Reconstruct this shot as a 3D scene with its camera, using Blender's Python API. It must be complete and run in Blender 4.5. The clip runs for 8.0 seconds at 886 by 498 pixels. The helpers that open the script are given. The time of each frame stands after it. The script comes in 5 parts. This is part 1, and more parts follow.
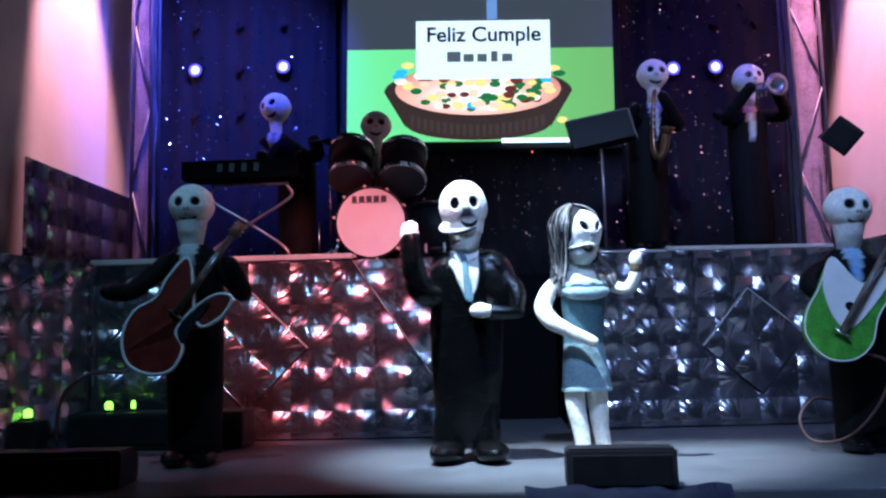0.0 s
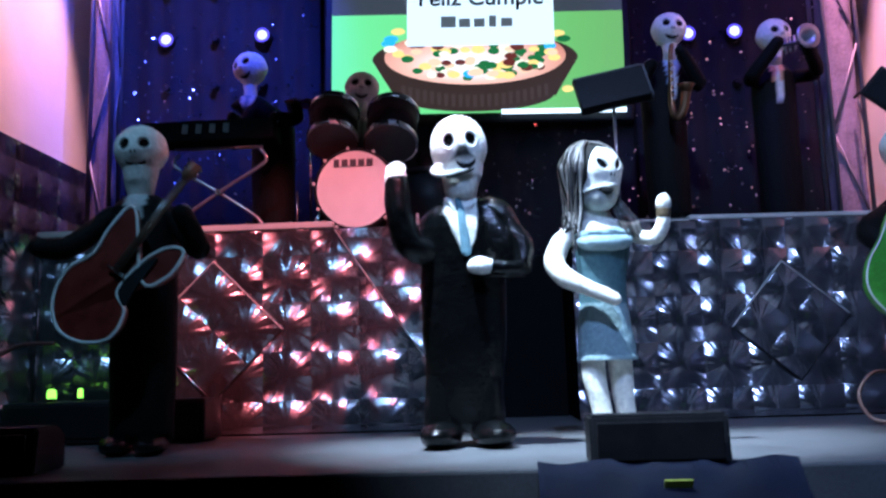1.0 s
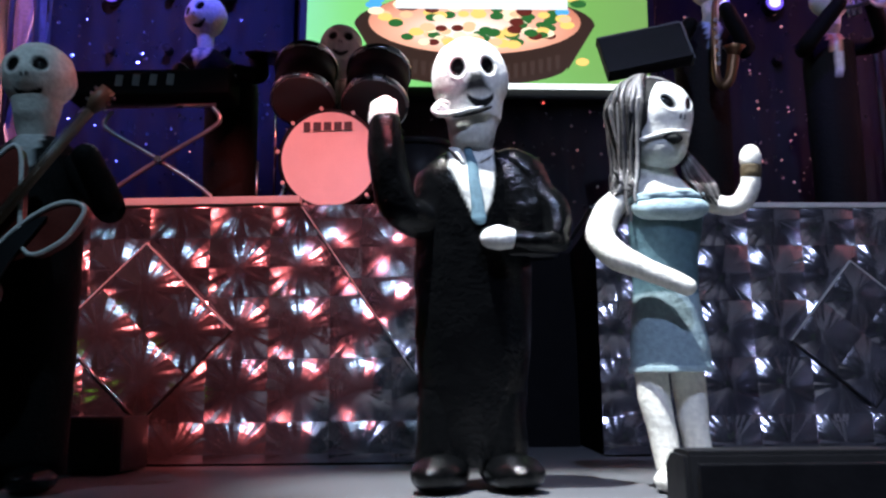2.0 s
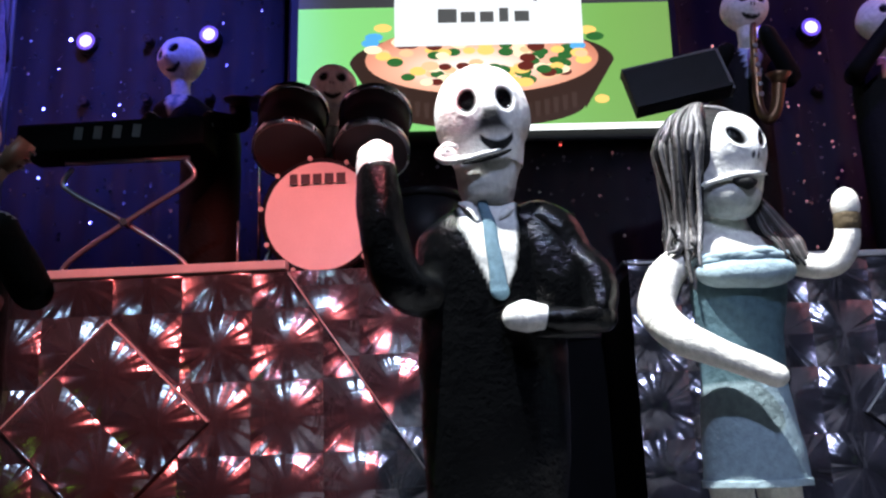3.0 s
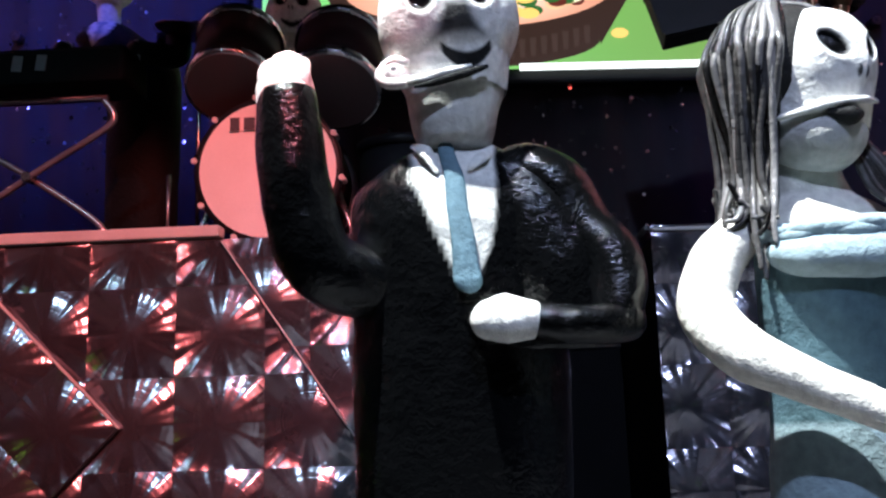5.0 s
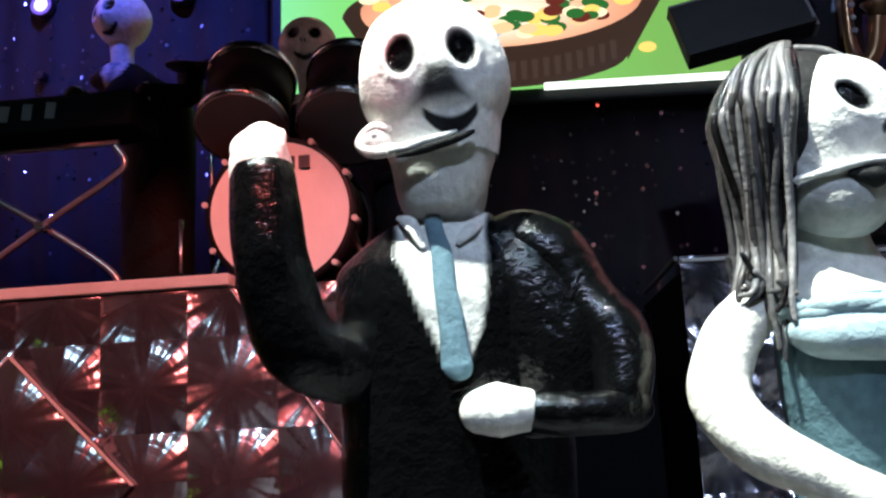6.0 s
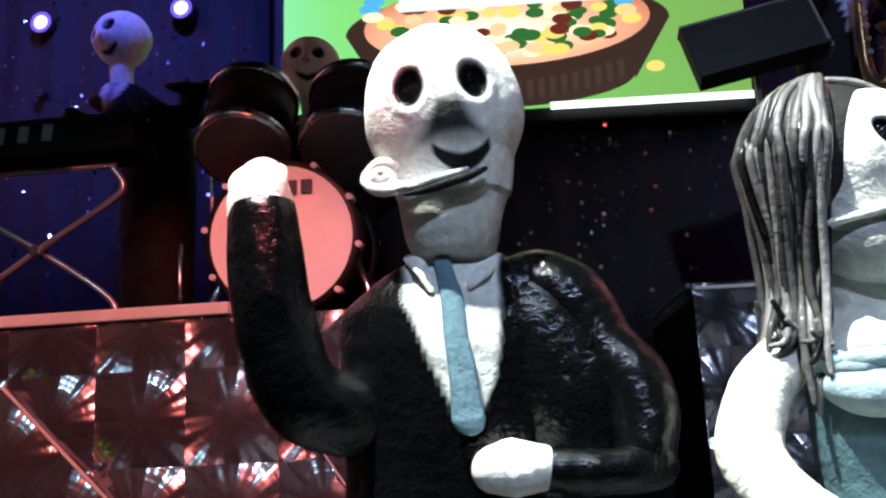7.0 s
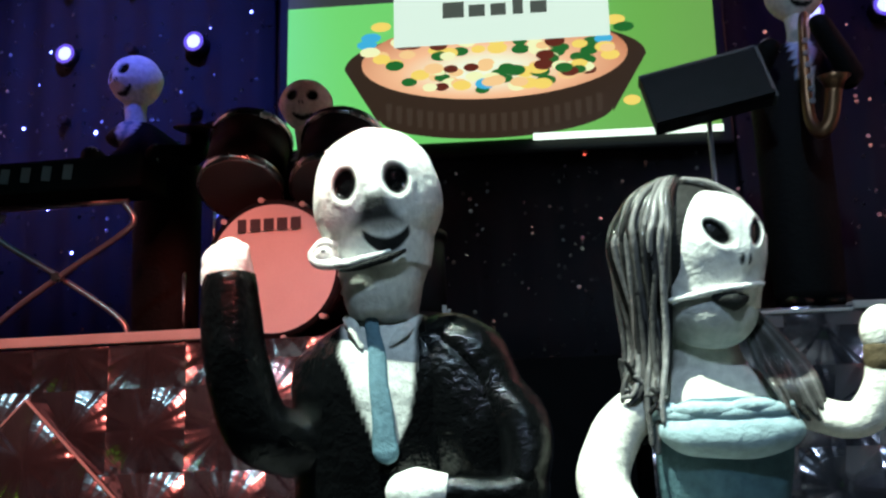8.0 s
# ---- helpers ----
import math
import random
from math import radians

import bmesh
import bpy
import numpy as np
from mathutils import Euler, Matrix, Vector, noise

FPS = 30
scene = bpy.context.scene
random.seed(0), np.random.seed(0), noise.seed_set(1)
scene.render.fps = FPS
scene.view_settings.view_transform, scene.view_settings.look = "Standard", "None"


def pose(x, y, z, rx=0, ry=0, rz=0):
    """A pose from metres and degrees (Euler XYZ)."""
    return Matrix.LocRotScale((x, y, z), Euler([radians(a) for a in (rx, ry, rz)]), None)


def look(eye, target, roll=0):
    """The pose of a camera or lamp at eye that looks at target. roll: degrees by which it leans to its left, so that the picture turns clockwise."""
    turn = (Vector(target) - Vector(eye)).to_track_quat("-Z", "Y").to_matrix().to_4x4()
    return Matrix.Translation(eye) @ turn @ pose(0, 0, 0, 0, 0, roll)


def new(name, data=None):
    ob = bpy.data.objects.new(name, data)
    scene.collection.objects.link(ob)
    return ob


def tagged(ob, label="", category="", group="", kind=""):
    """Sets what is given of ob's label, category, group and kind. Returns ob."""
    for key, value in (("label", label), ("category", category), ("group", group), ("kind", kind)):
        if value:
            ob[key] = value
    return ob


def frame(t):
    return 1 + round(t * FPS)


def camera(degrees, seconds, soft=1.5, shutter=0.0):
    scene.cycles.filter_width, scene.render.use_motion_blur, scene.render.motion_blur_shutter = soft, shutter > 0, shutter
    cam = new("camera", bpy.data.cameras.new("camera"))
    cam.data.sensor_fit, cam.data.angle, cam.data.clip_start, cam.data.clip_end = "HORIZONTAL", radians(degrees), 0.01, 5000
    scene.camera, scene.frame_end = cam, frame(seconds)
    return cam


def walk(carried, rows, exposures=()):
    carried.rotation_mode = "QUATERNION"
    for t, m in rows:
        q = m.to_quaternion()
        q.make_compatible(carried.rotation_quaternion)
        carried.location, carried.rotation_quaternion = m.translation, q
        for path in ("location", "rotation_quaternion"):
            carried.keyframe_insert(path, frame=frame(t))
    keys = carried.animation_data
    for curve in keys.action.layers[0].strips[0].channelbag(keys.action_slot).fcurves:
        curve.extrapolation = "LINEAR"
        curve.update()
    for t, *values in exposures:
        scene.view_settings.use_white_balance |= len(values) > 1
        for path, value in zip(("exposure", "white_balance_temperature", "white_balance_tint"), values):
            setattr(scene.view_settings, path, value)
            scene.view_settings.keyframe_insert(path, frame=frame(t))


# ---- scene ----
cam = camera(54.0, 8.0, soft=2.3, shutter=0.4)
PATH = [
    (0, (0.047, -0.286, 0.108), (-0.059, 1.699, 0.329), -1.3),
    (0.5, (0.053, -0.225, 0.078), (-0.053, 1.754, 0.346), -1.4),
    (1, (0.043, -0.152, 0.055), (-0.057, 1.824, 0.345), -1.7),
    (1.2, (0.039, -0.107, 0.03), (-0.052, 1.861, 0.374), -1.2),
    (2.3, (0.0, 0.086, 0.067), (-0.018, 2.055, 0.416), -1.2),
    (2.5, (-0.01, 0.116, 0.079), (0.0, 2.076, 0.475), -1.9),
    (3, (0.015, 0.141, 0.084), (-0.049, 2.089, 0.534), -2.2),
    (3.5, (0.001, 0.173, 0.103), (-0.033, 2.125, 0.537), -2.4),
    (4, (0.026, 0.186, 0.115), (-0.083, 2.129, 0.576), -2.1),
    (4.5, (0.014, 0.217, 0.115), (-0.063, 2.16, 0.582), -1.9),
    (4.7, (0.024, 0.242, 0.113), (-0.058, 2.198, 0.518), -1.8),
    (5.8, (0.041, 0.288, 0.135), (-0.134, 2.253, 0.463), -3.0),
    (6, (0.049, 0.286, 0.14), (-0.151, 2.242, 0.506), -3.0),
    (6.5, (0.056, 0.294, 0.146), (-0.174, 2.246, 0.516), -3.1),
    (7, (0.046, 0.298, 0.151), (-0.157, 2.249, 0.545), -2.9),
    (7.5, (0.083, 0.283, 0.154), (-0.22, 2.221, 0.542), -2.2),
    (8, (0.085, 0.24, 0.161), (-0.17, 2.186, 0.547), -2.1),
]
walk(cam, [(t, look(eye, target, roll)) for t, eye, target, roll in PATH],
     [(0, 0.20, 4750, 0), (1.2, 0.20, 4750, 0), (2.3, 0.05, 6200, 8), (4.7, 0.08, 6000, 7), (5.8, 0.1, 6350, -5), (7.7, 0.08, 6350, -6), (8.0, -0.25, 6300, -22)])

# ---- world and lamps ----
world = bpy.data.worlds.new("dark_room")
scene.world = world
world.use_nodes = True
world.node_tree.nodes["Background"].inputs[0].default_value = (0.10, 0.11, 0.16, 1)
world.node_tree.nodes["Background"].inputs[1].default_value = 0.02


def spot(name, eye, target, watts, color, degrees, blend=0.5, radius=0.012):
    data = bpy.data.lights.new(name, "SPOT")
    data.energy, data.color, data.spot_size, data.spot_blend, data.shadow_soft_size = watts, color, radians(degrees), blend, radius
    ob = new(name, data)
    ob.matrix_world = look(eye, target)
    return ob


spot("stage_spot_white", (-0.17, 0.25, 1.16), (0.078, 0.535, 0.17), 195, (1.0, 0.99, 0.96), 25, 0.85, 0.010)
spot("stage_spot_red", (0.18, -0.15, 0.74), (-0.170, 0.78, 0.155), 58, (1.0, 0.17, 0.15), 17.5, 0.45, 0.012)
spot("stage_spot_cyan", (-0.28, 0.00, 0.85), (-0.25, 0.66, 0.14), 7, (0.56, 0.80, 1.0), 34, 0.7, 0.012)
spot("stage_spot_blue", (0.10, -0.05, 0.80), (0.34, 0.66, 0.12), 19, (0.60, 0.68, 1.0), 60, 0.7, 0.012)
# added lamp: tints the left curtain violet in place of lens haze
spot("violet_haze_fill", (-0.16, 0.50, 0.90), (-0.38, 1.03, 0.46), 46, (0.12, 0.13, 1.0), 46, 0.9, 0.012)
spot("stage_spot_violet_side", (0.25, 0.50, 0.90), (0.44, 1.03, 0.44), 9, (0.26, 0.14, 0.9), 46, 0.9, 0.012)
spot("wall_spot_pink", (-0.43, 0.79, 0.92), (-0.520, 0.850, 0.52), 75, (1.0, 0.36, 0.38), 34, 0.6, 0.010)
spot("wall_spot_rose", (0.48, 0.78, 0.90), (0.580, 0.885, 0.50), 75, (1.0, 0.34, 0.38), 38, 0.6, 0.010)


# ---- materials ----
def tree(name):
    mat = bpy.data.materials.new(name)
    mat.use_nodes = True
    nt = mat.node_tree
    return mat, nt, nt.nodes["Principled BSDF"]


def node(nt, kind, **values):
    n = nt.nodes.new(kind)
    for key, value in values.items():
        n.inputs[key].default_value = value
    return n


def math_node(nt, op, a, b=None):
    n = nt.nodes.new("ShaderNodeMath")
    n.operation = op
    for i, v in enumerate((a, b)):
        if v is None:
            continue
        if isinstance(v, (int, float)):
            n.inputs[i].default_value = v
        else:
            nt.links.new(v, n.inputs[i])
    return n.outputs[0]


def surface(name, color, rough=0.5, metal=0.0, vary=0.25, grain=900.0, stain=45.0, bump=0.15, coat=0.0, depth=0.0006, shine=None):
    """Colour with fine grain and broad stains, uneven gloss and a fine relief."""
    mat, nt, bsdf = tree(name)
    link = nt.links.new
    coord = nt.nodes.new("ShaderNodeTexCoord")
    fine = node(nt, "ShaderNodeTexNoise", Scale=grain, Detail=3.0)
    broad = node(nt, "ShaderNodeTexNoise", Scale=stain, Detail=4.0)
    link(coord.outputs["Object"], fine.inputs["Vector"])
    link(coord.outputs["Object"], broad.inputs["Vector"])
    both = math_node(nt, "ADD", math_node(nt, "MULTIPLY", fine.outputs[0], 0.4), math_node(nt, "MULTIPLY", broad.outputs[0], 0.6))
    ramp = nt.nodes.new("ShaderNodeMapRange")
    ramp.inputs[1].default_value, ramp.inputs[2].default_value = 0.3, 0.7
    ramp.inputs[3].default_value, ramp.inputs[4].default_value = 1 - vary, 1 + vary
    link(both, ramp.inputs[0])
    mix = nt.nodes.new("ShaderNodeVectorMath")
    mix.operation = "SCALE"
    mix.inputs[0].default_value = color
    link(ramp.outputs[0], mix.inputs["Scale"])
    link(mix.outputs[0], bsdf.inputs["Base Color"])
    gloss = math_node(nt, "MULTIPLY_ADD", broad.outputs[0], 0.25)
    gloss.node.inputs[2].default_value = rough - 0.12
    link(gloss, bsdf.inputs["Roughness"])
    bsdf.inputs["Metallic"].default_value = metal
    bsdf.inputs["Specular IOR Level"].default_value = shine if shine is not None else 0.22 if max(color) < 0.03 else 0.5
    bsdf.inputs["Coat Weight"].default_value = coat
    bsdf.inputs["Coat Roughness"].default_value = 0.15
    rise = node(nt, "ShaderNodeBump", Strength=bump, Distance=depth)
    link(both, rise.inputs["Height"])
    link(rise.outputs[0], bsdf.inputs["Normal"])
    return mat


def glow(name, color, strength):
    mat, nt, bsdf = tree(name)
    bsdf.inputs["Base Color"].default_value = (0.02, 0.02, 0.02, 1)
    bsdf.inputs["Emission Color"].default_value = (*color, 1)
    bsdf.inputs["Emission Strength"].default_value = strength
    return mat


def painted_clay():
    """Hand-painted modelling clay: the paint is a colour attribute; black enamel is glossier than white."""
    mat, nt, bsdf = tree("painted_clay")
    link = nt.links.new
    paint = nt.nodes.new("ShaderNodeAttribute")
    paint.attribute_name = "paint"
    coord = nt.nodes.new("ShaderNodeTexCoord")
    fine = node(nt, "ShaderNodeTexNoise", Scale=1100.0, Detail=3.0)
    lump = node(nt, "ShaderNodeTexNoise", Scale=300.0, Detail=4.0, Roughness=0.55)
    for n in (fine, lump):
        link(coord.outputs["Object"], n.inputs["Vector"])
    ramp = nt.nodes.new("ShaderNodeMapRange")
    ramp.inputs[1].default_value, ramp.inputs[2].default_value, ramp.inputs[3].default_value, ramp.inputs[4].default_value = 0.3, 0.7, 0.8, 1.12
    link(lump.outputs[0], ramp.inputs[0])
    mix = nt.nodes.new("ShaderNodeVectorMath")
    mix.operation = "SCALE"
    link(paint.outputs["Color"], mix.inputs[0])
    link(ramp.outputs[0], mix.inputs["Scale"])
    link(mix.outputs[0], bsdf.inputs["Base Color"])
    rough = nt.nodes.new("ShaderNodeMapRange")
    rough.inputs[1].default_value, rough.inputs[2].default_value, rough.inputs[3].default_value, rough.inputs[4].default_value = 0.0, 1.0, 0.13, 0.66
    link(paint.outputs["Alpha"], rough.inputs[0])
    link(rough.outputs[0], bsdf.inputs["Roughness"])
    shine = nt.nodes.new("ShaderNodeMapRange")
    shine.inputs[3].default_value, shine.inputs[4].default_value = 0.32, 0.10
    link(paint.outputs["Alpha"], shine.inputs[0])
    link(shine.outputs[0], bsdf.inputs["Specular IOR Level"])
    height = math_node(nt, "ADD", math_node(nt, "MULTIPLY", fine.outputs[0], 0.25), lump.outputs[0])
    rise = node(nt, "ShaderNodeBump", Strength=0.45, Distance=0.0018)
    link(height, rise.inputs["Height"])
    link(rise.outputs[0], bsdf.inputs["Normal"])
    return mat


def prism_foil(cell):
    """Prismatic mirror film: a grid of squares, each a shallow cone of fine grooves."""
    mat, nt, bsdf = tree("prism_foil")
    link = nt.links.new
    coord = nt.nodes.new("ShaderNodeTexCoord")
    axes = nt.nodes.new("ShaderNodeSeparateXYZ")
    link(coord.outputs["Object"], axes.inputs[0])
    gx, gz = math_node(nt, "DIVIDE", axes.outputs[0], cell), math_node(nt, "DIVIDE", axes.outputs[2], cell)
    u = math_node(nt, "SUBTRACT", math_node(nt, "FRACT", gx), 0.5)
    v = math_node(nt, "SUBTRACT", math_node(nt, "FRACT", gz), 0.5)
    far = math_node(nt, "ADD", math_node(nt, "SQRT", math_node(nt, "ADD", math_node(nt, "MULTIPLY", u, u), math_node(nt, "MULTIPLY", v, v))), 0.02)
    angle = math_node(nt, "ARCTAN2", v, u)
    # grooves waver from ray to ray, less towards the middle
    ray = math_node(nt, "ADD", math_node(nt, "MULTIPLY", math_node(nt, "SINE", math_node(nt, "MULTIPLY", angle, 9.0)), 0.15),
                    math_node(nt, "MULTIPLY", math_node(nt, "SINE", math_node(nt, "MULTIPLY", angle, 23.0)), 0.10))
    ray = math_node(nt, "MULTIPLY", ray, math_node(nt, "MULTIPLY", far, 1.7))
    # the slope grows outwards
    step = math_node(nt, "MULTIPLY_ADD", far, 0.84)
    step.node.inputs[2].default_value = 0.05
    wave = node(nt, "ShaderNodeTexNoise", Scale=30.0, Detail=3.0)
    link(coord.outputs["Object"], wave.inputs["Vector"])
    wob = math_node(nt, "MULTIPLY", math_node(nt, "SUBTRACT", wave.outputs[0], 0.5), 0.30)
    # ring-shaped grooves: most flanks face outwards, the rest face the middle
    flank = math_node(nt, "LESS_THAN", math_node(nt, "FRACT", math_node(nt, "MULTIPLY", far, 61.0)), 0.78)
    flank = math_node(nt, "SUBTRACT", math_node(nt, "MULTIPLY", flank, 1.85), 0.85)
    ring = nt.nodes.new("ShaderNodeTexWhiteNoise")
    ring.noise_dimensions = "1D"
    link(math_node(nt, "FLOOR", math_node(nt, "MULTIPLY", far, 61.0)), ring.inputs["W"])
    uneven = math_node(nt, "ADD", math_node(nt, "MULTIPLY", ring.outputs["Value"], 0.36), 0.82)
    step = math_node(nt, "MULTIPLY", math_node(nt, "MULTIPLY", step, uneven), flank)
    cu, cv = math_node(nt, "DIVIDE", u, far), math_node(nt, "DIVIDE", v, far)
    slope_u = math_node(nt, "ADD", math_node(nt, "SUBTRACT", math_node(nt, "MULTIPLY", cu, step), math_node(nt, "MULTIPLY", cv, ray)), wob)
    slope_v = math_node(nt, "ADD", math_node(nt, "ADD", math_node(nt, "MULTIPLY", cv, step), math_node(nt, "MULTIPLY", cu, ray)), wob)
    joined = nt.nodes.new("ShaderNodeCombineXYZ")
    joined.inputs[1].default_value = -1
    link(slope_u, joined.inputs[0])
    link(slope_v, joined.inputs[2])
    turn = nt.nodes.new("ShaderNodeVectorTransform")
    turn.vector_type, turn.convert_from, turn.convert_to = "NORMAL", "OBJECT", "WORLD"
    link(joined.outputs[0], turn.inputs[0])
    link(turn.outputs[0], bsdf.inputs["Normal"])
    cells = nt.nodes.new("ShaderNodeTexWhiteNoise")
    floor_u, floor_v = math_node(nt, "FLOOR", gx), math_node(nt, "FLOOR", gz)
    key = nt.nodes.new("ShaderNodeCombineXYZ")
    link(floor_u, key.inputs[0])
    link(floor_v, key.inputs[1])
    link(key.outputs[0], cells.inputs["Vector"])
    tint = nt.nodes.new("ShaderNodeMix")
    tint.data_type = "RGBA"
    tint.inputs[6].default_value, tint.inputs[7].default_value = (0.36, 0.35, 0.39, 1), (0.22, 0.21, 0.25, 1)
    link(cells.outputs["Value"], tint.inputs[0])
    link(tint.outputs[2], bsdf.inputs["Base Color"])
    bsdf.inputs["Metallic"].default_value = 0.90
    link(math_node(nt, "MULTIPLY_ADD", wave.outputs[0], 0.16), bsdf.inputs["Roughness"])
    bsdf.inputs["Roughness"].links[0].from_node.inputs[2].default_value = 0.085
    return mat


def sequin_cloth():
    """Black cloth sewn with small tilted sequins."""
    mat, nt, bsdf = tree("sequin_cloth")
    link = nt.links.new
    coord = nt.nodes.new("ShaderNodeTexCoord")
    cells = node(nt, "ShaderNodeTexVoronoi", Scale=170.0)
    link(coord.outputs["Object"], cells.inputs["Vector"])
    big = node(nt, "ShaderNodeTexNoise", Scale=14.0, Detail=2.0)
    link(coord.outputs["Object"], big.inputs["Vector"])
    tone = nt.nodes.new("ShaderNodeSeparateXYZ")
    link(cells.outputs["Color"], tone.inputs[0])
    chance = math_node(nt, "ADD", tone.outputs[0], math_node(nt, "MULTIPLY", big.outputs[0], 0.3))
    flake = math_node(nt, "MULTIPLY", math_node(nt, "GREATER_THAN", chance, 1.005), math_node(nt, "LESS_THAN", cells.outputs["Distance"], 0.36))
    shift = nt.nodes.new("ShaderNodeVectorMath")
    shift.operation = "SUBTRACT"
    link(cells.outputs["Color"], shift.inputs[0])
    shift.inputs[1].default_value = (0.5, 0.5, 0.5)
    tilt = nt.nodes.new("ShaderNodeVectorMath")
    tilt.operation = "SCALE"
    link(shift.outputs[0], tilt.inputs[0])
    link(math_node(nt, "MULTIPLY", flake, 1.5), tilt.inputs["Scale"])
    geo = nt.nodes.new("ShaderNodeNewGeometry")
    total = nt.nodes.new("ShaderNodeVectorMath")
    link(geo.outputs["Normal"], total.inputs[0])
    link(tilt.outputs[0], total.inputs[1])
    norm = nt.nodes.new("ShaderNodeVectorMath")
    norm.operation = "NORMALIZE"
    link(total.outputs[0], norm.inputs[0])
    link(norm.outputs[0], bsdf.inputs["Normal"])
    color = nt.nodes.new("ShaderNodeMix")
    color.data_type = "RGBA"
    color.inputs[6].default_value, color.inputs[7].default_value = (0.030, 0.029, 0.040, 1), (0.85, 0.85, 0.9, 1)
    link(flake, color.inputs[0])
    link(color.outputs[2], bsdf.inputs["Base Color"])
    link(flake, bsdf.inputs["Metallic"])
    link(math_node(nt, "SUBTRACT", 0.8, math_node(nt, "MULTIPLY", flake, 0.6)), bsdf.inputs["Roughness"])
    return mat


CELL = 0.0508
FOIL = prism_foil(CELL)
SEQUIN = sequin_cloth()
CLAY = painted_clay()
STAGE = surface("stage_paint", (0.10, 0.101, 0.112), 0.55, vary=0.3, grain=400, stain=18, bump=0.2)
BLACK = surface("black_paint", (0.012, 0.012, 0.014), 0.5, vary=0.35)
SOOT = surface("matt_black", (0.006, 0.006, 0.007), 0.85, vary=0.3, shine=0.06)
BLACK_GLOSS = surface("black_lacquer", (0.010, 0.010, 0.012), 0.42, vary=0.3)
PLASTER = surface("plaster", (0.62, 0.58, 0.52), 0.8, vary=0.12, grain=500, stain=12, bump=0.3)
TRIM = surface("pale_edge_trim", (0.55, 0.52, 0.50), 0.5, vary=0.15)
TRUSS = surface("truss_aluminium", (0.13, 0.12, 0.14), 0.6, metal=0.4, vary=0.2)
CHROME = surface("chrome_tube", (0.62, 0.62, 0.64), 0.25, metal=1.0, vary=0.15)
GREY = surface("grey_letters", (0.12, 0.12, 0.13), 0.6, vary=0.3)
HEADSKIN = surface("drum_skin", (0.78, 0.76, 0.74), 0.5, vary=0.06, bump=0.05)
MAROON = surface("maroon_shell", (0.016, 0.008, 0.009), 0.7, vary=0.25, shine=0.12)
INK = surface("dark_ink", (0.05, 0.05, 0.06), 0.6)
BRASS = surface("brass", (0.15, 0.085, 0.045), 0.35, metal=0.8)
SILVER = surface("silver_instrument", (0.35, 0.34, 0.38), 0.3, metal=0.8)
RED_LACQUER = surface("red_guitar_lacquer", (0.115, 0.016, 0.010), 0.35, vary=0.4, stain=90, coat=0.3)
GREEN_LACQUER = surface("green_guitar_lacquer", (0.10, 0.30, 0.03), 0.4, vary=0.5, stain=110)
WHITE_PAINT = surface("white_paint", (0.75, 0.75, 0.74), 0.5, vary=0.1)
CORD = surface("cable_rubber", (0.10, 0.05, 0.045), 0.45)
BLUE_CLOTH = surface("blue_cloth", (0.008, 0.012, 0.042), 0.85, vary=0.3)
YELLOW = surface("yellow_mark", (0.45, 0.50, 0.06), 0.7)
WOOD = surface("dark_wood", (0.12, 0.08, 0.05), 0.5)

# ---- shapes ----


def part(name, bm, material, parent=None, label=""):
    mesh = bpy.data.meshes.new(name)
    bm.to_mesh(mesh)
    bm.free()
    for m in material if isinstance(material, (list, tuple)) else [material]:
        mesh.materials.append(m)
    ob = new(name, mesh)
    ob.parent = parent
    if label:
        ob["label"] = label
    return ob


def thing(name, at, label, category, group="", kind=""):
    ob = new(name)
    ob.location = at
    ob.empty_display_size = 0.01
    return tagged(ob, label, category, group, kind)


def box(size, at=(0, 0, 0), bevel=0.001, turn=None):
    bm = bmesh.new()
    bmesh.ops.create_cube(bm, size=1)
    bmesh.ops.scale(bm, vec=size, verts=bm.verts)
    if bevel:
        bmesh.ops.bevel(bm, geom=bm.edges[:], offset=min(bevel, 0.3 * min(size)), segments=2, profile=0.6, affect="EDGES")
    if turn is not None:
        bmesh.ops.transform(bm, matrix=turn, verts=bm.verts)
    bmesh.ops.translate(bm, vec=at, verts=bm.verts)
    return bm


def smooth(bm):
    for f in bm.faces:
        f.smooth = True
    return bm


def spline(points, steps=8, closed=False):
    """A smooth line through points."""
    pts = [Vector(p) for p in points]
    n = len(pts)
    out = []
    for i in range(n if closed else n - 1):
        a, b, c, d = (pts[(i + k) % n] if closed else pts[max(0, min(n - 1, i + k))] for k in (-1, 0, 1, 2))
        for s in range(steps):
            t = s / steps
            out.append(0.5 * ((2 * b) + (c - a) * t + (2 * a - 5 * b + 4 * c - d) * t * t + (3 * b - a - 3 * c + d) * t ** 3))
    if not closed:
        out.append(pts[-1])
    return out


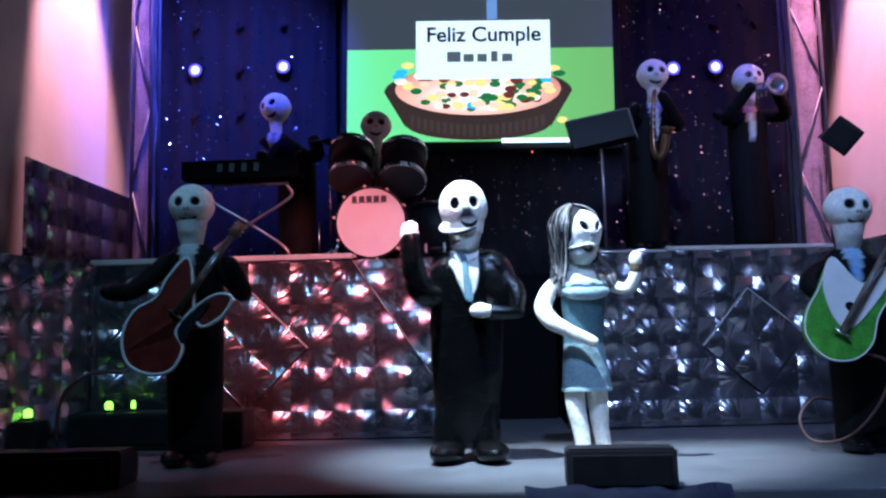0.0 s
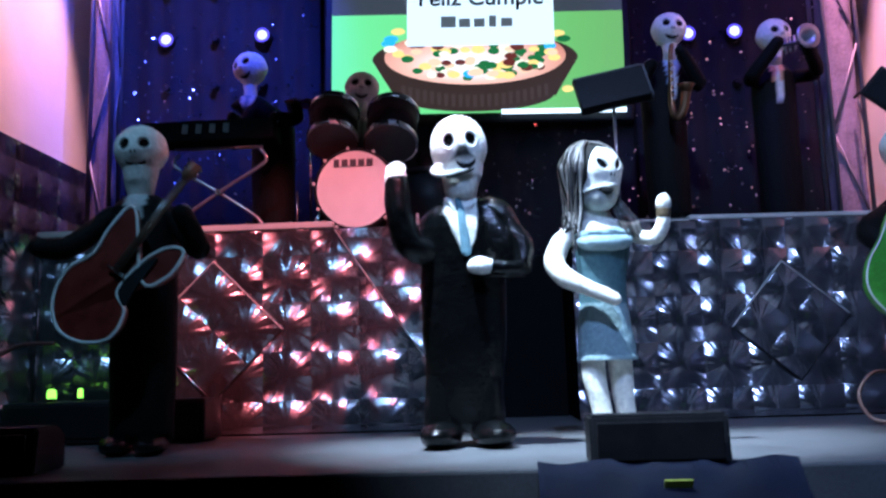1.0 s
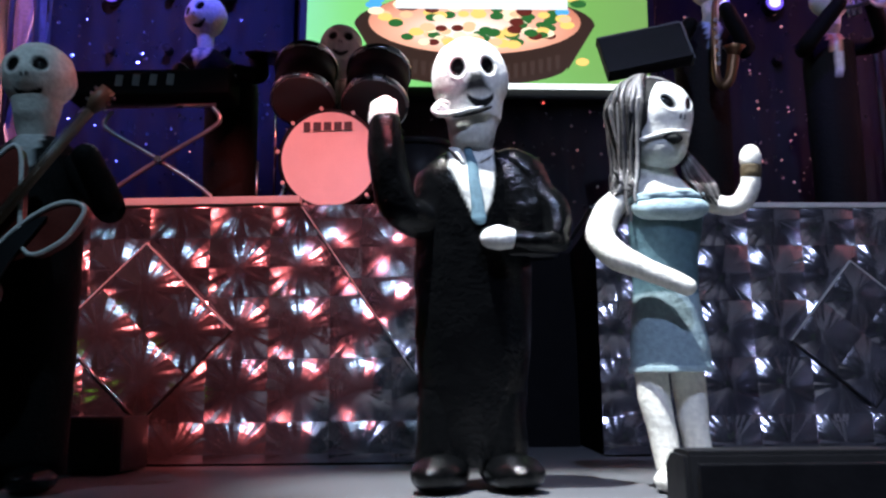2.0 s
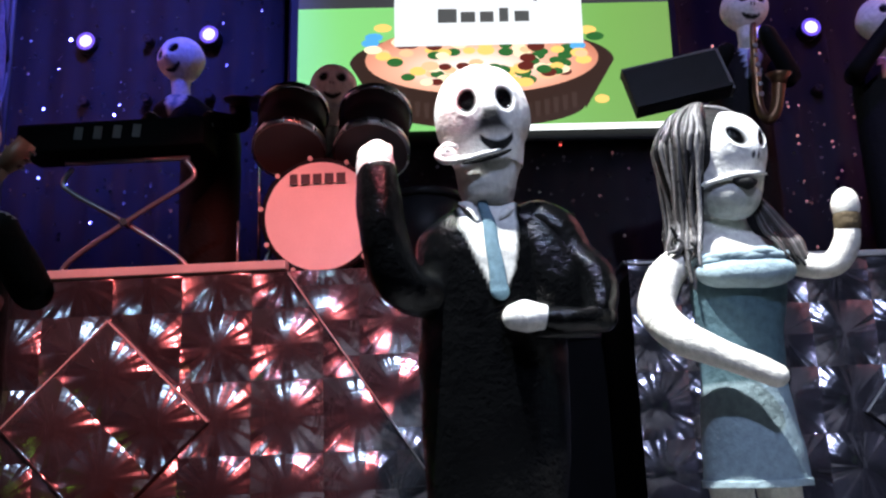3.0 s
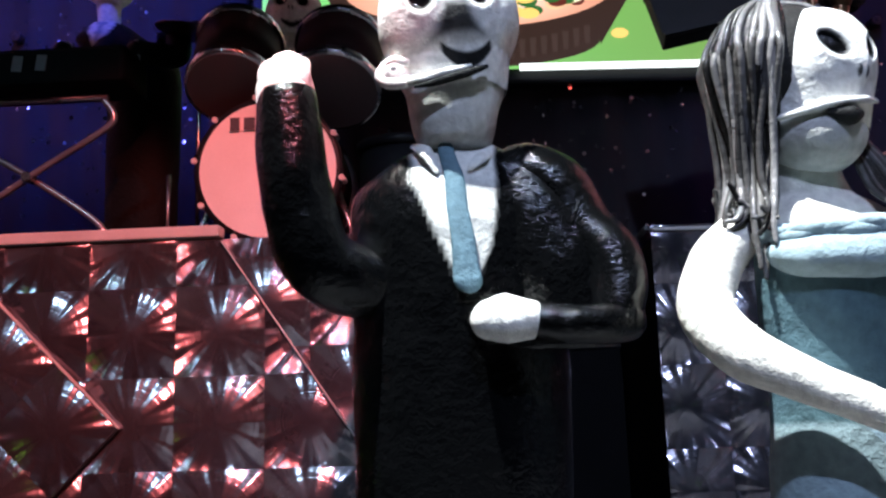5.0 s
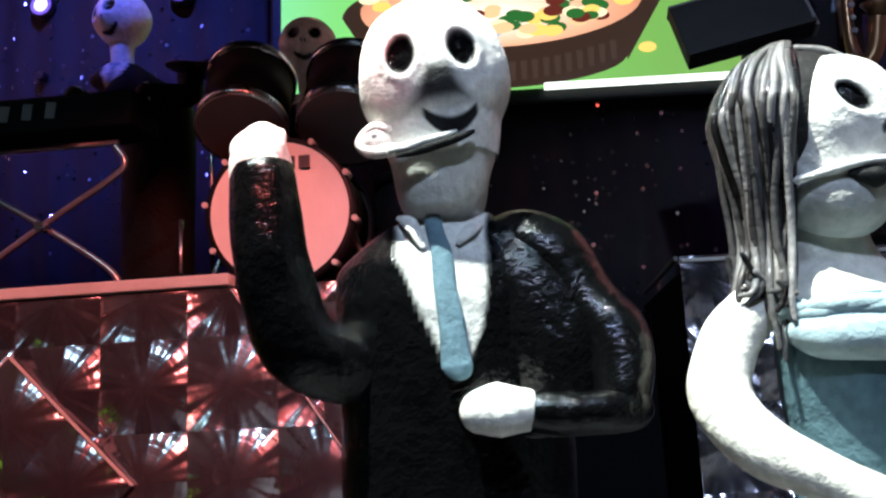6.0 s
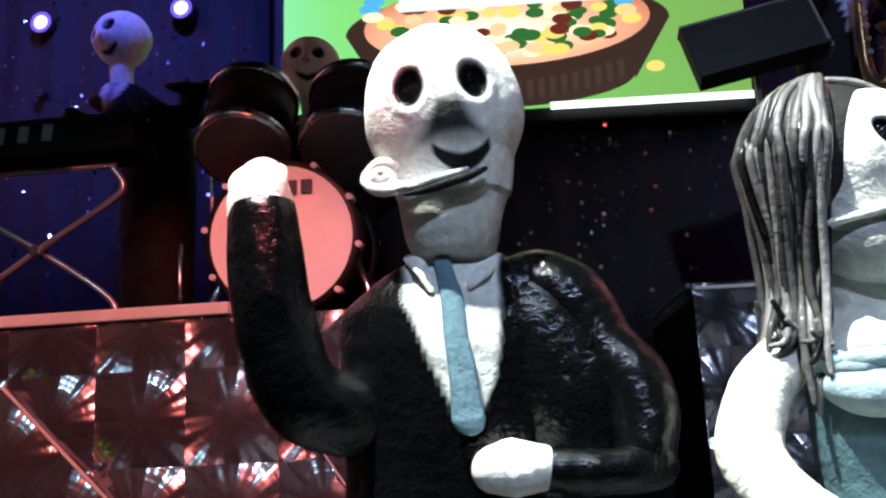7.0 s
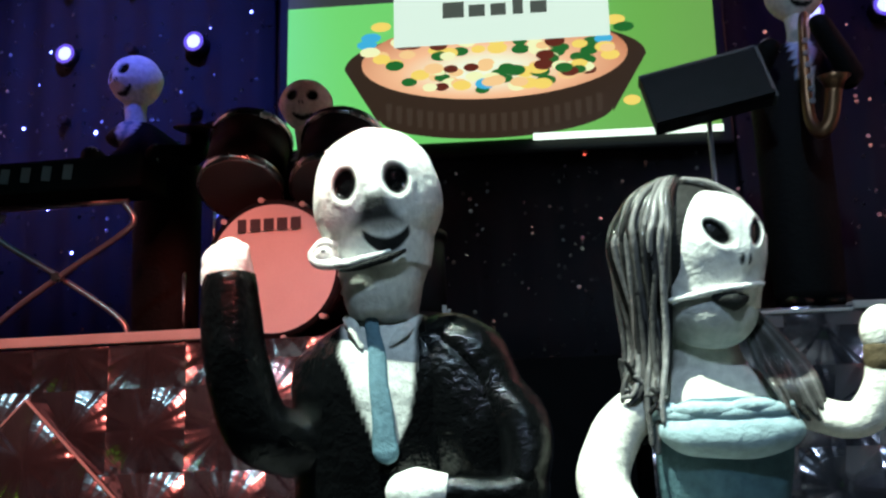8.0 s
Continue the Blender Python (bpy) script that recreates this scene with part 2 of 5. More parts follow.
def tube(points, radius, sides=10, closed=False, bm=None):
    """A round rod along points; radius is one number or one for each point."""
    bm = bm or bmesh.new()
    pts = [Vector(p) for p in points]
    n = len(pts)
    radii = radius if isinstance(radius, (list, tuple)) else [radius] * n
    rings = []
    up = Vector((0.13, 0.31, 0.94))
    for i, p in enumerate(pts):
        a, b = (pts[i - 1], pts[(i + 1) % n]) if closed else (pts[max(0, i - 1)], pts[min(n - 1, i + 1)])
        d = (b - a).normalized()
        side = d.cross(up)
        side = side.normalized() if side.length > 1e-4 else d.orthogonal().normalized()
        lift = side.cross(d)
        up = lift
        rings.append([bm.verts.new(p + radii[i] * (math.cos(6.2832 * k / sides) * side + math.sin(6.2832 * k / sides) * lift)) for k in range(sides)])
    for i in range(n if closed else n - 1):
        r, q = rings[i], rings[(i + 1) % n]
        for k in range(sides):
            bm.faces.new((r[k], r[(k + 1) % sides], q[(k + 1) % sides], q[k])).smooth = True
    if not closed:
        bm.faces.new(rings[0][::-1])
        bm.faces.new(rings[-1])
    return bm


def lathe(profile, axis_from=(0, 0, 0), axis_to=(0, 0, 1), sides=40):
    """A turned shape: profile rows of (radius, distance along the axis)."""
    bm = bmesh.new()
    a = Vector(axis_from)
    rot = (Vector(axis_to) - a).to_track_quat("Z", "Y").to_matrix()
    rings = []
    for r, h in profile:
        rings.append([bm.verts.new(a + rot @ Vector((r * math.cos(6.2832 * k / sides), r * math.sin(6.2832 * k / sides), h))) for k in range(sides)])
    for r, q in zip(rings, rings[1:]):
        for k in range(sides):
            bm.faces.new((r[k], r[(k + 1) % sides], q[(k + 1) % sides], q[k])).smooth = True
    bm.faces.new(rings[0][::-1])
    bm.faces.new(rings[-1])
    return bm


def slab(outline, thickness, turn=None, at=(0, 0, 0)):
    """A plate cut to an outline in x, z; its front looks to -y."""
    bm = bmesh.new()
    front = [bm.verts.new((x, -thickness / 2, z)) for x, z in outline]
    back = [bm.verts.new((x, thickness / 2, z)) for x, z in outline]
    bm.faces.new(front)
    bm.faces.new(back[::-1])
    n = len(front)
    for i in range(n):
        bm.faces.new((front[(i + 1) % n], front[i], back[i], back[(i + 1) % n]))
    bmesh.ops.recalc_face_normals(bm, faces=bm.faces[:])
    if turn is not None:
        bmesh.ops.transform(bm, matrix=turn, verts=bm.verts)
    bmesh.ops.translate(bm, vec=at, verts=bm.verts)
    return bm


# ---- the setting ----
def structure(name, bm, material, label, at=(0, 0, 0), turn=0.0, category=""):
    ob = part(name, bm, material)
    ob.matrix_basis = pose(*at, 0, 0, turn)
    return tagged(ob, label, category or name.replace("_", " "), kind="structure")


structure("ground", box((6, 6, 0.04), (0, 0.5, -0.22), 0), BLACK, "dark floor of the unlit room below the stage", category="ground")
structure("floor", box((1.18, 0.73, 0.03), (0.04, 0.735, -0.015), 0.002), STAGE, "grey painted stage floor boards, scuffed", category="stage floor")
structure("stage_front", box((1.18, 0.02, 0.17), (0.04, 0.3595, -0.116), 0.002), BLACK, "black painted front of the stage", category="stage front")
structure("wall_back", box((1.18, 0.02, 1.0), (0.04, 1.105, 0.45), 0), BLACK, "black back wall behind the glitter curtain", category="wall")
structure("wall_left", box((0.02, 0.77, 1.0), (-0.530, 0.708, 0.45), 0), PLASTER, "pale plaster side wall in pink light", category="wall")
structure("wall_right", box((0.02, 0.77, 1.0), (0.590, 0.708, 0.45), 0), PLASTER, "pale plaster side wall in rose light", category="wall")
# unseen roof, added to close the stage box from above
structure("ceiling", box((1.18, 0.77, 0.02), (0.04, 0.708, 0.965), 0), BLACK, "unseen black roof added over the stage box", category="ceiling")
# unseen black shell around the stage, added to keep the surroundings dark
for nm, sz, at in (("wall_room_back", (6, 0.1, 3), (0, -2.5, 1.2)), ("wall_room_left", (0.1, 6, 3), (-3, 0.5, 1.2)),
                   ("wall_room_right", (0.1, 6, 3), (3, 0.5, 1.2)), ("wall_room_front", (6, 0.1, 3), (0, 3.5, 1.2))):
    structure(nm, box(sz, at, 0), BLACK, "unseen dark wall added to close off the room", category="wall")
structure("ceiling_room", box((6, 6, 0.1), (0, 0.5, 2.7), 0), BLACK, "unseen dark ceiling added to close off the room", category="ceiling")


def curtain(name, x0, x1, y, z0, z1):
    """Hanging cloth with soft folds."""
    bm = bmesh.new()
    nx, nz = 90, 4
    grid = []
    for i in range(nx + 1):
        x = x0 + (x1 - x0) * i / nx
        fold = 0.0022 * math.sin(x * 160) + 0.002 * math.sin(x * 67 + 1)
        grid.append([bm.verts.new((x, y + fold * (1.1 - 0.2 * j / nz), z0 + (z1 - z0) * j / nz)) for j in range(nz + 1)])
    for i in range(nx):
        for j in range(nz):
            bm.faces.new((grid[i][j], grid[i + 1][j], grid[i + 1][j + 1], grid[i][j + 1])).smooth = True
    bmesh.ops.solidify(bm, geom=bm.faces[:], thickness=0.0015)
    ob = part(name, bm, SEQUIN)
    return tagged(ob, "black glitter curtain with sparkling sequins", "curtain", kind="structure")


curtain("curtain_left", -0.515, -0.188, 1.050, 0.2, 0.93)
curtain("curtain_right", 0.262, 0.575, 1.066, 0.2, 0.93)
curtain("curtain_middle", -0.185, 0.260, 1.062, 0.2, 0.418)

# raised platforms left and right of the dark stair opening
TOP, TOP_R = 0.2145, 0.2235
structure("platform_left", box((0.49, 0.334, TOP - 0.002), (-0.263, 0.9215, (TOP - 0.002) / 2), 0.001), SOOT, "black raised platform for keyboard and drums", category="platform")
structure("platform_right", box((0.435, 0.236, TOP_R - 0.002), (0.3615, 0.970, (TOP_R - 0.002) / 2), 0.001), SOOT, "black raised platform for the horn players", category="platform")
structure("platform_middle", box((0.156, 0.09, TOP - 0.004), (0.063, 1.04, (TOP - 0.004) / 2), 0.001), SOOT, "black riser at the back of the opening", category="platform")


def foil_panel(name, width, height, at, turn=0.0, label="silver prismatic foil panel on the platform front", thick=0.003, shift=(0, 0)):
    """A foil sheet whose lower left corner stands at the place given."""
    dx, dz = shift
    bm = box((width, thick, height), (width / 2 + dx, thick / 2, height / 2 + dz), 0.0004)
    a = radians(turn)
    return structure(name, bm, FOIL, label, (at[0] - dx * math.cos(a), at[1] - dx * math.sin(a), at[2] - dz), turn, "foil panel")


foil_panel("foil_panel_left", 0.417, TOP - 0.003, (-0.4375, 0.7500, 0.002), shift=(0.0105, 0.0184))
foil_panel("foil_panel_right", 0.350, TOP_R - 0.001, (0.1385, 0.8170, 0.002), 4.4, shift=(0.012, 0.0184))
foil_panel("foil_side_left", 0.36, TOP, (-0.516, 0.400, 0.002), 77, "red-lit prismatic foil panel along the side of the stage")
foil_panel("foil_side_upper", 0.34, 0.125, (-0.498, 0.700, TOP + 0.003), 90, "red-lit prismatic foil strip on the side wall")
foil_panel("foil_side_right", 0.34, TOP_R, (0.492, 0.842, 0.002), -80, "prismatic foil panel along the side of the stage")


def edge_trim(name, a, b, material, label, thick=0.0065, deep=0.012):
    a, b = Vector(a), Vector(b)
    turn = math.degrees(math.atan2(b.y - a.y, b.x - a.x))
    structure(name, box(((b - a).length, deep, thick), ((b - a).length / 2, deep / 2, thick / 2), 0.001), material, label, a, turn, "edge trim")


edge_trim("trim_left", (-0.440, 0.7470, TOP + 0.0005), (-0.1185, 0.7470, TOP + 0.0005), TRIM, "pale edge strip along the platform's top edge")
edge_trim("trim_right", (0.2725, 0.8255, TOP_R - 0.0015), (0.486, 0.8420, TOP_R - 0.0015), TRIM, "pale edge strip along the platform's top edge", 0.0050)
edge_trim("trim_right_low", (0.1385, 0.8150, TOP_R - 0.0030), (0.2720, 0.8253, TOP_R - 0.0030), TRIM, "thin pale edge strip along the platform", 0.0022, 0.008)
edge_trim("trim_opening", (0.1385, 0.825, TOP_R - 0.0005), (0.1385, 1.00, TOP_R - 0.0005), GREY, "thin edge strip beside the stair opening", 0.003, 0.003)
structure("trim_corner", tube([(-0.4405, 0.745, 0.002), (-0.4405, 0.745, TOP)], 0.005, 8), SEQUIN, "glittering strip up the corner of the platform", category="edge trim")


def foil_patch(at, side, turn, yaw=0.0):
    """A square of the same foil glued on askew, with a raised edge."""
    base = thing("foil_patch", at, "square patch of prismatic foil glued on askew", "foil patch", "foil patches")
    base.rotation_euler = Euler((0, radians(turn), radians(yaw)))
    part("sheet", box((side, 0.002, side), (0, -0.001, 0), 0.0003), FOIL, base)
    # the black lower edges stand in for the shadow gap under the patch
    for s in (-1, 1):
        part("edge", box((0.0013, 0.0026, side), (s * side / 2, -0.0012, 0), 0.0004), BLACK if s > 0 else TRIM, base)
        part("edge", box((side, 0.0026, 0.0013), (0, -0.0012, s * side / 2), 0.0004), BLACK if s < 0 else TRIM, base)


foil_patch((-0.2465, 0.7495, 0.109), 0.104, 45)
foil_patch((0.3775, 0.8350, 0.106), 0.094, 40, 4.4)

corner = tagged(part("foil_patch", slab([(-0.117, TOP - 0.0015), (-0.022, TOP - 0.0015), (-0.022, 0.071)], 0.002, None, (0.117, 0, -0.1)), FOIL), "corner patch of prismatic foil with a slanting edge", "foil patch", "foil patches")
corner.matrix_basis = pose(-0.117, 0.7488, 0.1)
part("edge", tube([(0.0, -0.0012, TOP - 0.1025), (0.095, -0.0012, -0.029)], 0.0005, 6), TRIM, corner, "thin pale cut edge")

# ---- the screen ----
def disc(x, z, rx, rz, y, sides=28, bm=None):
    bm = bm or bmesh.new()
    bm.faces.new([bm.verts.new((x + rx * math.cos(6.2832 * k / sides), y, z + rz * math.sin(6.2832 * k / sides))) for k in range(sides)])
    return bm


def sheet(x0, x1, z0, z1, y):
    bm = bmesh.new()
    bm.faces.new([bm.verts.new(c) for c in ((x0, y, z0), (x1, y, z0), (x1, y, z1), (x0, y, z1))])
    return bm


def screen():
    y = 0.990
    base = thing("screen", (0.038, 1.033, 0.4165), "lit flat screen showing a birthday cake picture", "screen")
    base.rotation_euler = Euler((0, radians(1.0), radians(1.9)))
    to = lambda ob: setattr(ob, "location", (-0.06, -y, -0.404)) or ob
    to(part("casing", box((0.438, 0.018, 0.34), (0.0605, y + 0.012, 0.565), 0.003), BLACK_GLOSS, base))
    to(part("picture_backdrop", sheet(-0.147, 0.268, 0.556, 0.72, y), glow("screen_grey", (0.10, 0.10, 0.11), 0.55), base))
    green = glow("screen_green", (0.22, 0.62, 0.12), 0.9)
    nt = green.node_tree
    coord, ramp, axes = nt.nodes.new("ShaderNodeTexCoord"), nt.nodes.new("ShaderNodeValToRGB"), nt.nodes.new("ShaderNodeSeparateXYZ")
    nt.links.new(coord.outputs["Generated"], axes.inputs[0])
    nt.links.new(axes.outputs[0], ramp.inputs[0])
    ramp.color_ramp.elements[0].color, ramp.color_ramp.elements[1].color = (0.34, 0.92, 0.28, 1), (0.25, 0.47, 0.09, 1)
    nt.links.new(ramp.outputs[0], nt.nodes["Principled BSDF"].inputs["Emission Color"])
    to(part("picture_green", sheet(-0.147, 0.268, 0.408, 0.556, y), green, base))
    # the cake: dark fluted side, bright icing and sweets
    side = bmesh.new()
    n = 40
    low = [(0.057 + 0.112 * math.cos(math.pi * k / n), 0.436 + 0.026 * -math.sin(math.pi * k / n)) for k in range(n + 1)]
    side.faces.new([side.verts.new((x, y - 0.0006, z)) for x, z in [(0.057 + 0.146 * math.cos(math.pi * k / n), 0.487 + 0.04 * math.sin(math.pi * k / n)) for k in range(n + 1)] + [(0.057 - 0.112, 0.430)] + [(x, max(z, 0.409)) for x, z in low[::-1]][1:-1] + [(0.057 + 0.112, 0.430)]])
    cake = to(part("cake_side", side, glow("screen_chocolate", (0.050, 0.026, 0.020), 0.9), base))
    flute = glow("screen_flute", (0.065, 0.038, 0.031), 1.0)
    for k in range(21):
        x = -0.045 + 0.0101 * k
        z = 0.4255 + 0.018 * ((x - 0.057) / 0.11) ** 2
        bm = bmesh.new()
        bm.faces.new([bm.verts.new((x + a, y - 0.0009, z + b)) for a, b in ((-0.0022, -0.009), (0.0022, -0.009), (0.0030, 0.009), (-0.0030, 0.009))])
        part("cake_flute", bm, flute, cake)
    frosting = glow("screen_icing", (0.92, 0.50, 0.36), 1.25)
    nt = frosting.node_tree
    coord, axes, ramp = nt.nodes.new("ShaderNodeTexCoord"), nt.nodes.new("ShaderNodeSeparateXYZ"), nt.nodes.new("ShaderNodeValToRGB")
    nt.links.new(coord.outputs["Generated"], axes.inputs[0])
    # whiter towards the lower middle: bloom put into the icing's colour
    du, dv = math_node(nt, "SUBTRACT", axes.outputs[0], 0.47), math_node(nt, "SUBTRACT", axes.outputs[2], 0.36)
    spread = math_node(nt, "SQRT", math_node(nt, "ADD", math_node(nt, "MULTIPLY", du, du), math_node(nt, "MULTIPLY", dv, dv)))
    nt.links.new(math_node(nt, "MULTIPLY", spread, 1.55), ramp.inputs[0])
    ramp.color_ramp.elements[0].color, ramp.color_ramp.elements[1].color = (1.0, 0.88, 0.76, 1), (0.50, 0.13, 0.07, 1)
    ramp.color_ramp.elements[0].position = 0.16
    ramp.color_ramp.elements.new(0.50).color = (1.0, 0.48, 0.32, 1)
    nt.links.new(ramp.outputs[0], nt.nodes["Principled BSDF"].inputs["Emission Color"])
    icing = to(part("cake_icing", disc(0.057, 0.491, 0.129, 0.0415, y - 0.0012, 48), frosting, base))
    sweets = [glow("screen_sweet_" + n, c, 1.25) for n, c in (("yellow", (1.0, 0.62, 0.16)), ("green", (0.03, 0.13, 0.03)), ("orange", (1.0, 0.55, 0.30)), ("blue", (0.10, 0.40, 0.75)), ("red", (0.12, 0.02, 0.015)), ("pale", (1.0, 0.85, 0.55)))]
    rng = random.Random(4)
    for k in range(115):
        a = rng.uniform(0, 6.2832)
        r = 0.15 + 0.80 * math.sqrt(rng.random())
        x, z = 0.057 + 0.122 * r * math.cos(a), 0.493 + 0.037 * r * math.sin(a)
        if z > 0.515 and -0.045 < x < 0.17:
            continue
        s = rng.uniform(0.75, 1.1)
        part("sweet", disc(x, z, 0.0092 * s, 0.0052 * s, y - 0.0018 - 0.00002 * k, 18), sweets[rng.choice((0, 0, 0, 1, 1, 1, 2, 2, 2, 3, 4, 4, 5, 5, 5))], icing)
    part("sweet", disc(0.187, 0.4405, 0.008, 0.005, y - 0.0018, 18), sweets[0], icing)
    for k, (x, z, c) in enumerate(((-0.062, 0.518, 3), (-0.066, 0.511, 3), (-0.052, 0.529, 0), (-0.063, 0.503, 5), (0.175, 0.522, 0), (0.183, 0.514, 1))):
        part("sweet", disc(x, z, 0.010, 0.005, y - 0.0035 - 0.00003 * k, 18), sweets[c], icing)
    card = glow("screen_card", (0.97, 0.97, 0.97), 1.05)
    greeting_card = to(part("card", sheet(-0.039, 0.170, 0.506, 0.600, y - 0.004), card, base, "white greeting card on the cake"))
    to(part("candle", sheet(0.072, 0.088, 0.602, 0.634, y - 0.004), glow("screen_candle", (0.25, 0.35, 0.6), 0.8), base))
    to(part("candle_flame", disc(0.080, 0.648, 0.010, 0.013, y - 0.004, 20), glow("screen_flame", (1.0, 0.75, 0.4), 1.4), base))
    bar = glow("screen_bar", (1.0, 1.0, 0.98), 1.7)
    to(part("status_bar", sheet(0.093, 0.268, 0.4045, 0.4115, y - 0.0045), bar, base, "bright white bar at the foot of the picture"))
    # greeting: the words that can be read; the name stays a plain bar
    font = bpy.data.curves.new("greeting", "FONT")
    font.body, font.size, font.align_x, font.extrude, font.offset = "Feliz Cumple", 0.0335, "CENTER", 0.0001, 0.0006
    font.materials.append(INK)
    text = new("greeting", font)
    text.parent = greeting_card
    text.matrix_basis = Matrix.Translation((0.0665, y - 0.0046, 0.5665)) @ pose(0, 0, 0, 90, 0, 0)
    text.scale.x = 1.02
    bar_ink = glow("screen_writing", (0.10, 0.10, 0.10), 1.0)
    for k, (x, w, hgt) in enumerate(((0.020, 0.021, 0.0165), (0.043, 0.016, 0.0125), (0.064, 0.015, 0.0125), (0.083, 0.010, 0.0165), (0.103, 0.016, 0.0125))):
        part("name_bar", box((w, 0.0004, hgt), (x, y - 0.0046, 0.5335 + hgt / 2), 0), bar_ink, greeting_card, "dark bar of writing")


screen()


standby = thing("standby_light", (0.1185, 1.0515, 0.4055), "tiny red standby light below the screen", "indicator light")
part("socket", lathe([(0.0026, 0.004), (0.0026, 0.0), (0.0018, -0.0004)], (0, 0, 0), (0, 1, 0), 14), BLACK_GLOSS, standby)
part("bulb", lathe([(0.0016, 0.0), (0.0013, -0.0010), (0.0005, -0.0014)], (0, 0, 0), (0, 1, 0), 12), glow("red_standby", (1.0, 0.10, 0.08), 2.0), standby)


# ---- lamps at the back: two boards of nine small lamps ----
LED_ON = glow("lamp_lit", (0.40, 0.36, 1.0), 3.2)
# violet ring that glows in place of the bloom around a lit lens
LED_HALO = glow("lamp_halo_glow", (0.16, 0.08, 0.90), 1.2)
LED_OFF = surface("lamp_lens_off", (0.012, 0.011, 0.016), 0.5)


def dome(r):
    bm = bmesh.new()
    bmesh.ops.create_uvsphere(bm, u_segments=16, v_segments=8, radius=r)
    bmesh.ops.scale(bm, vec=(1, 0.5, 1), verts=bm.verts)
    return smooth(bm)


def lamp_board(x0, y, z0, step, lit):
    """Nine small lamps in three rows."""
    for r in range(3):
        for c in range(3):
            on = (r, c) in lit
            w = 1.35 if on else 0.6
            base = thing("blinder_lamp", (x0 + step * c, y, z0 + 0.072 * (1 - r)), "small violet stage lamp, lit" if on else "small dark stage lamp, unlit", "stage lamp", "back wall lamps")
            part("housing", lathe([(0.0040 * w, 0.014), (0.0088 * w, 0.014), (0.0088 * w, -0.001), (0.0080 * w, -0.001), (0.0045 * w, 0.006)], (0, 0, 0), (0, 1, 0), 20), BLACK_GLOSS, base)
            part("lens_ring", lathe([(0.0085 * w, -0.0009), (0.0056 * w, 0.003), (0.0050 * w, 0.004)], (0, 0, 0), (0, 1, 0), 20), LED_HALO if on else LED_OFF, base)
            part("lens", dome(0.0056 * w), LED_ON if on else LED_OFF, base)


lamp_board(-0.413, 1.038, 0.5535, 0.0710, {(1, 0), (1, 2)})
lamp_board(0.3425, 1.054, 0.5310, 0.0655, {(1, 0), (1, 1)})


# ---- clay figures: one mesh each, painted ----
WHITE = (0.80, 0.79, 0.76)
SUIT = (0.0028, 0.0030, 0.0034)
SHIRT = (0.66, 0.66, 0.63)


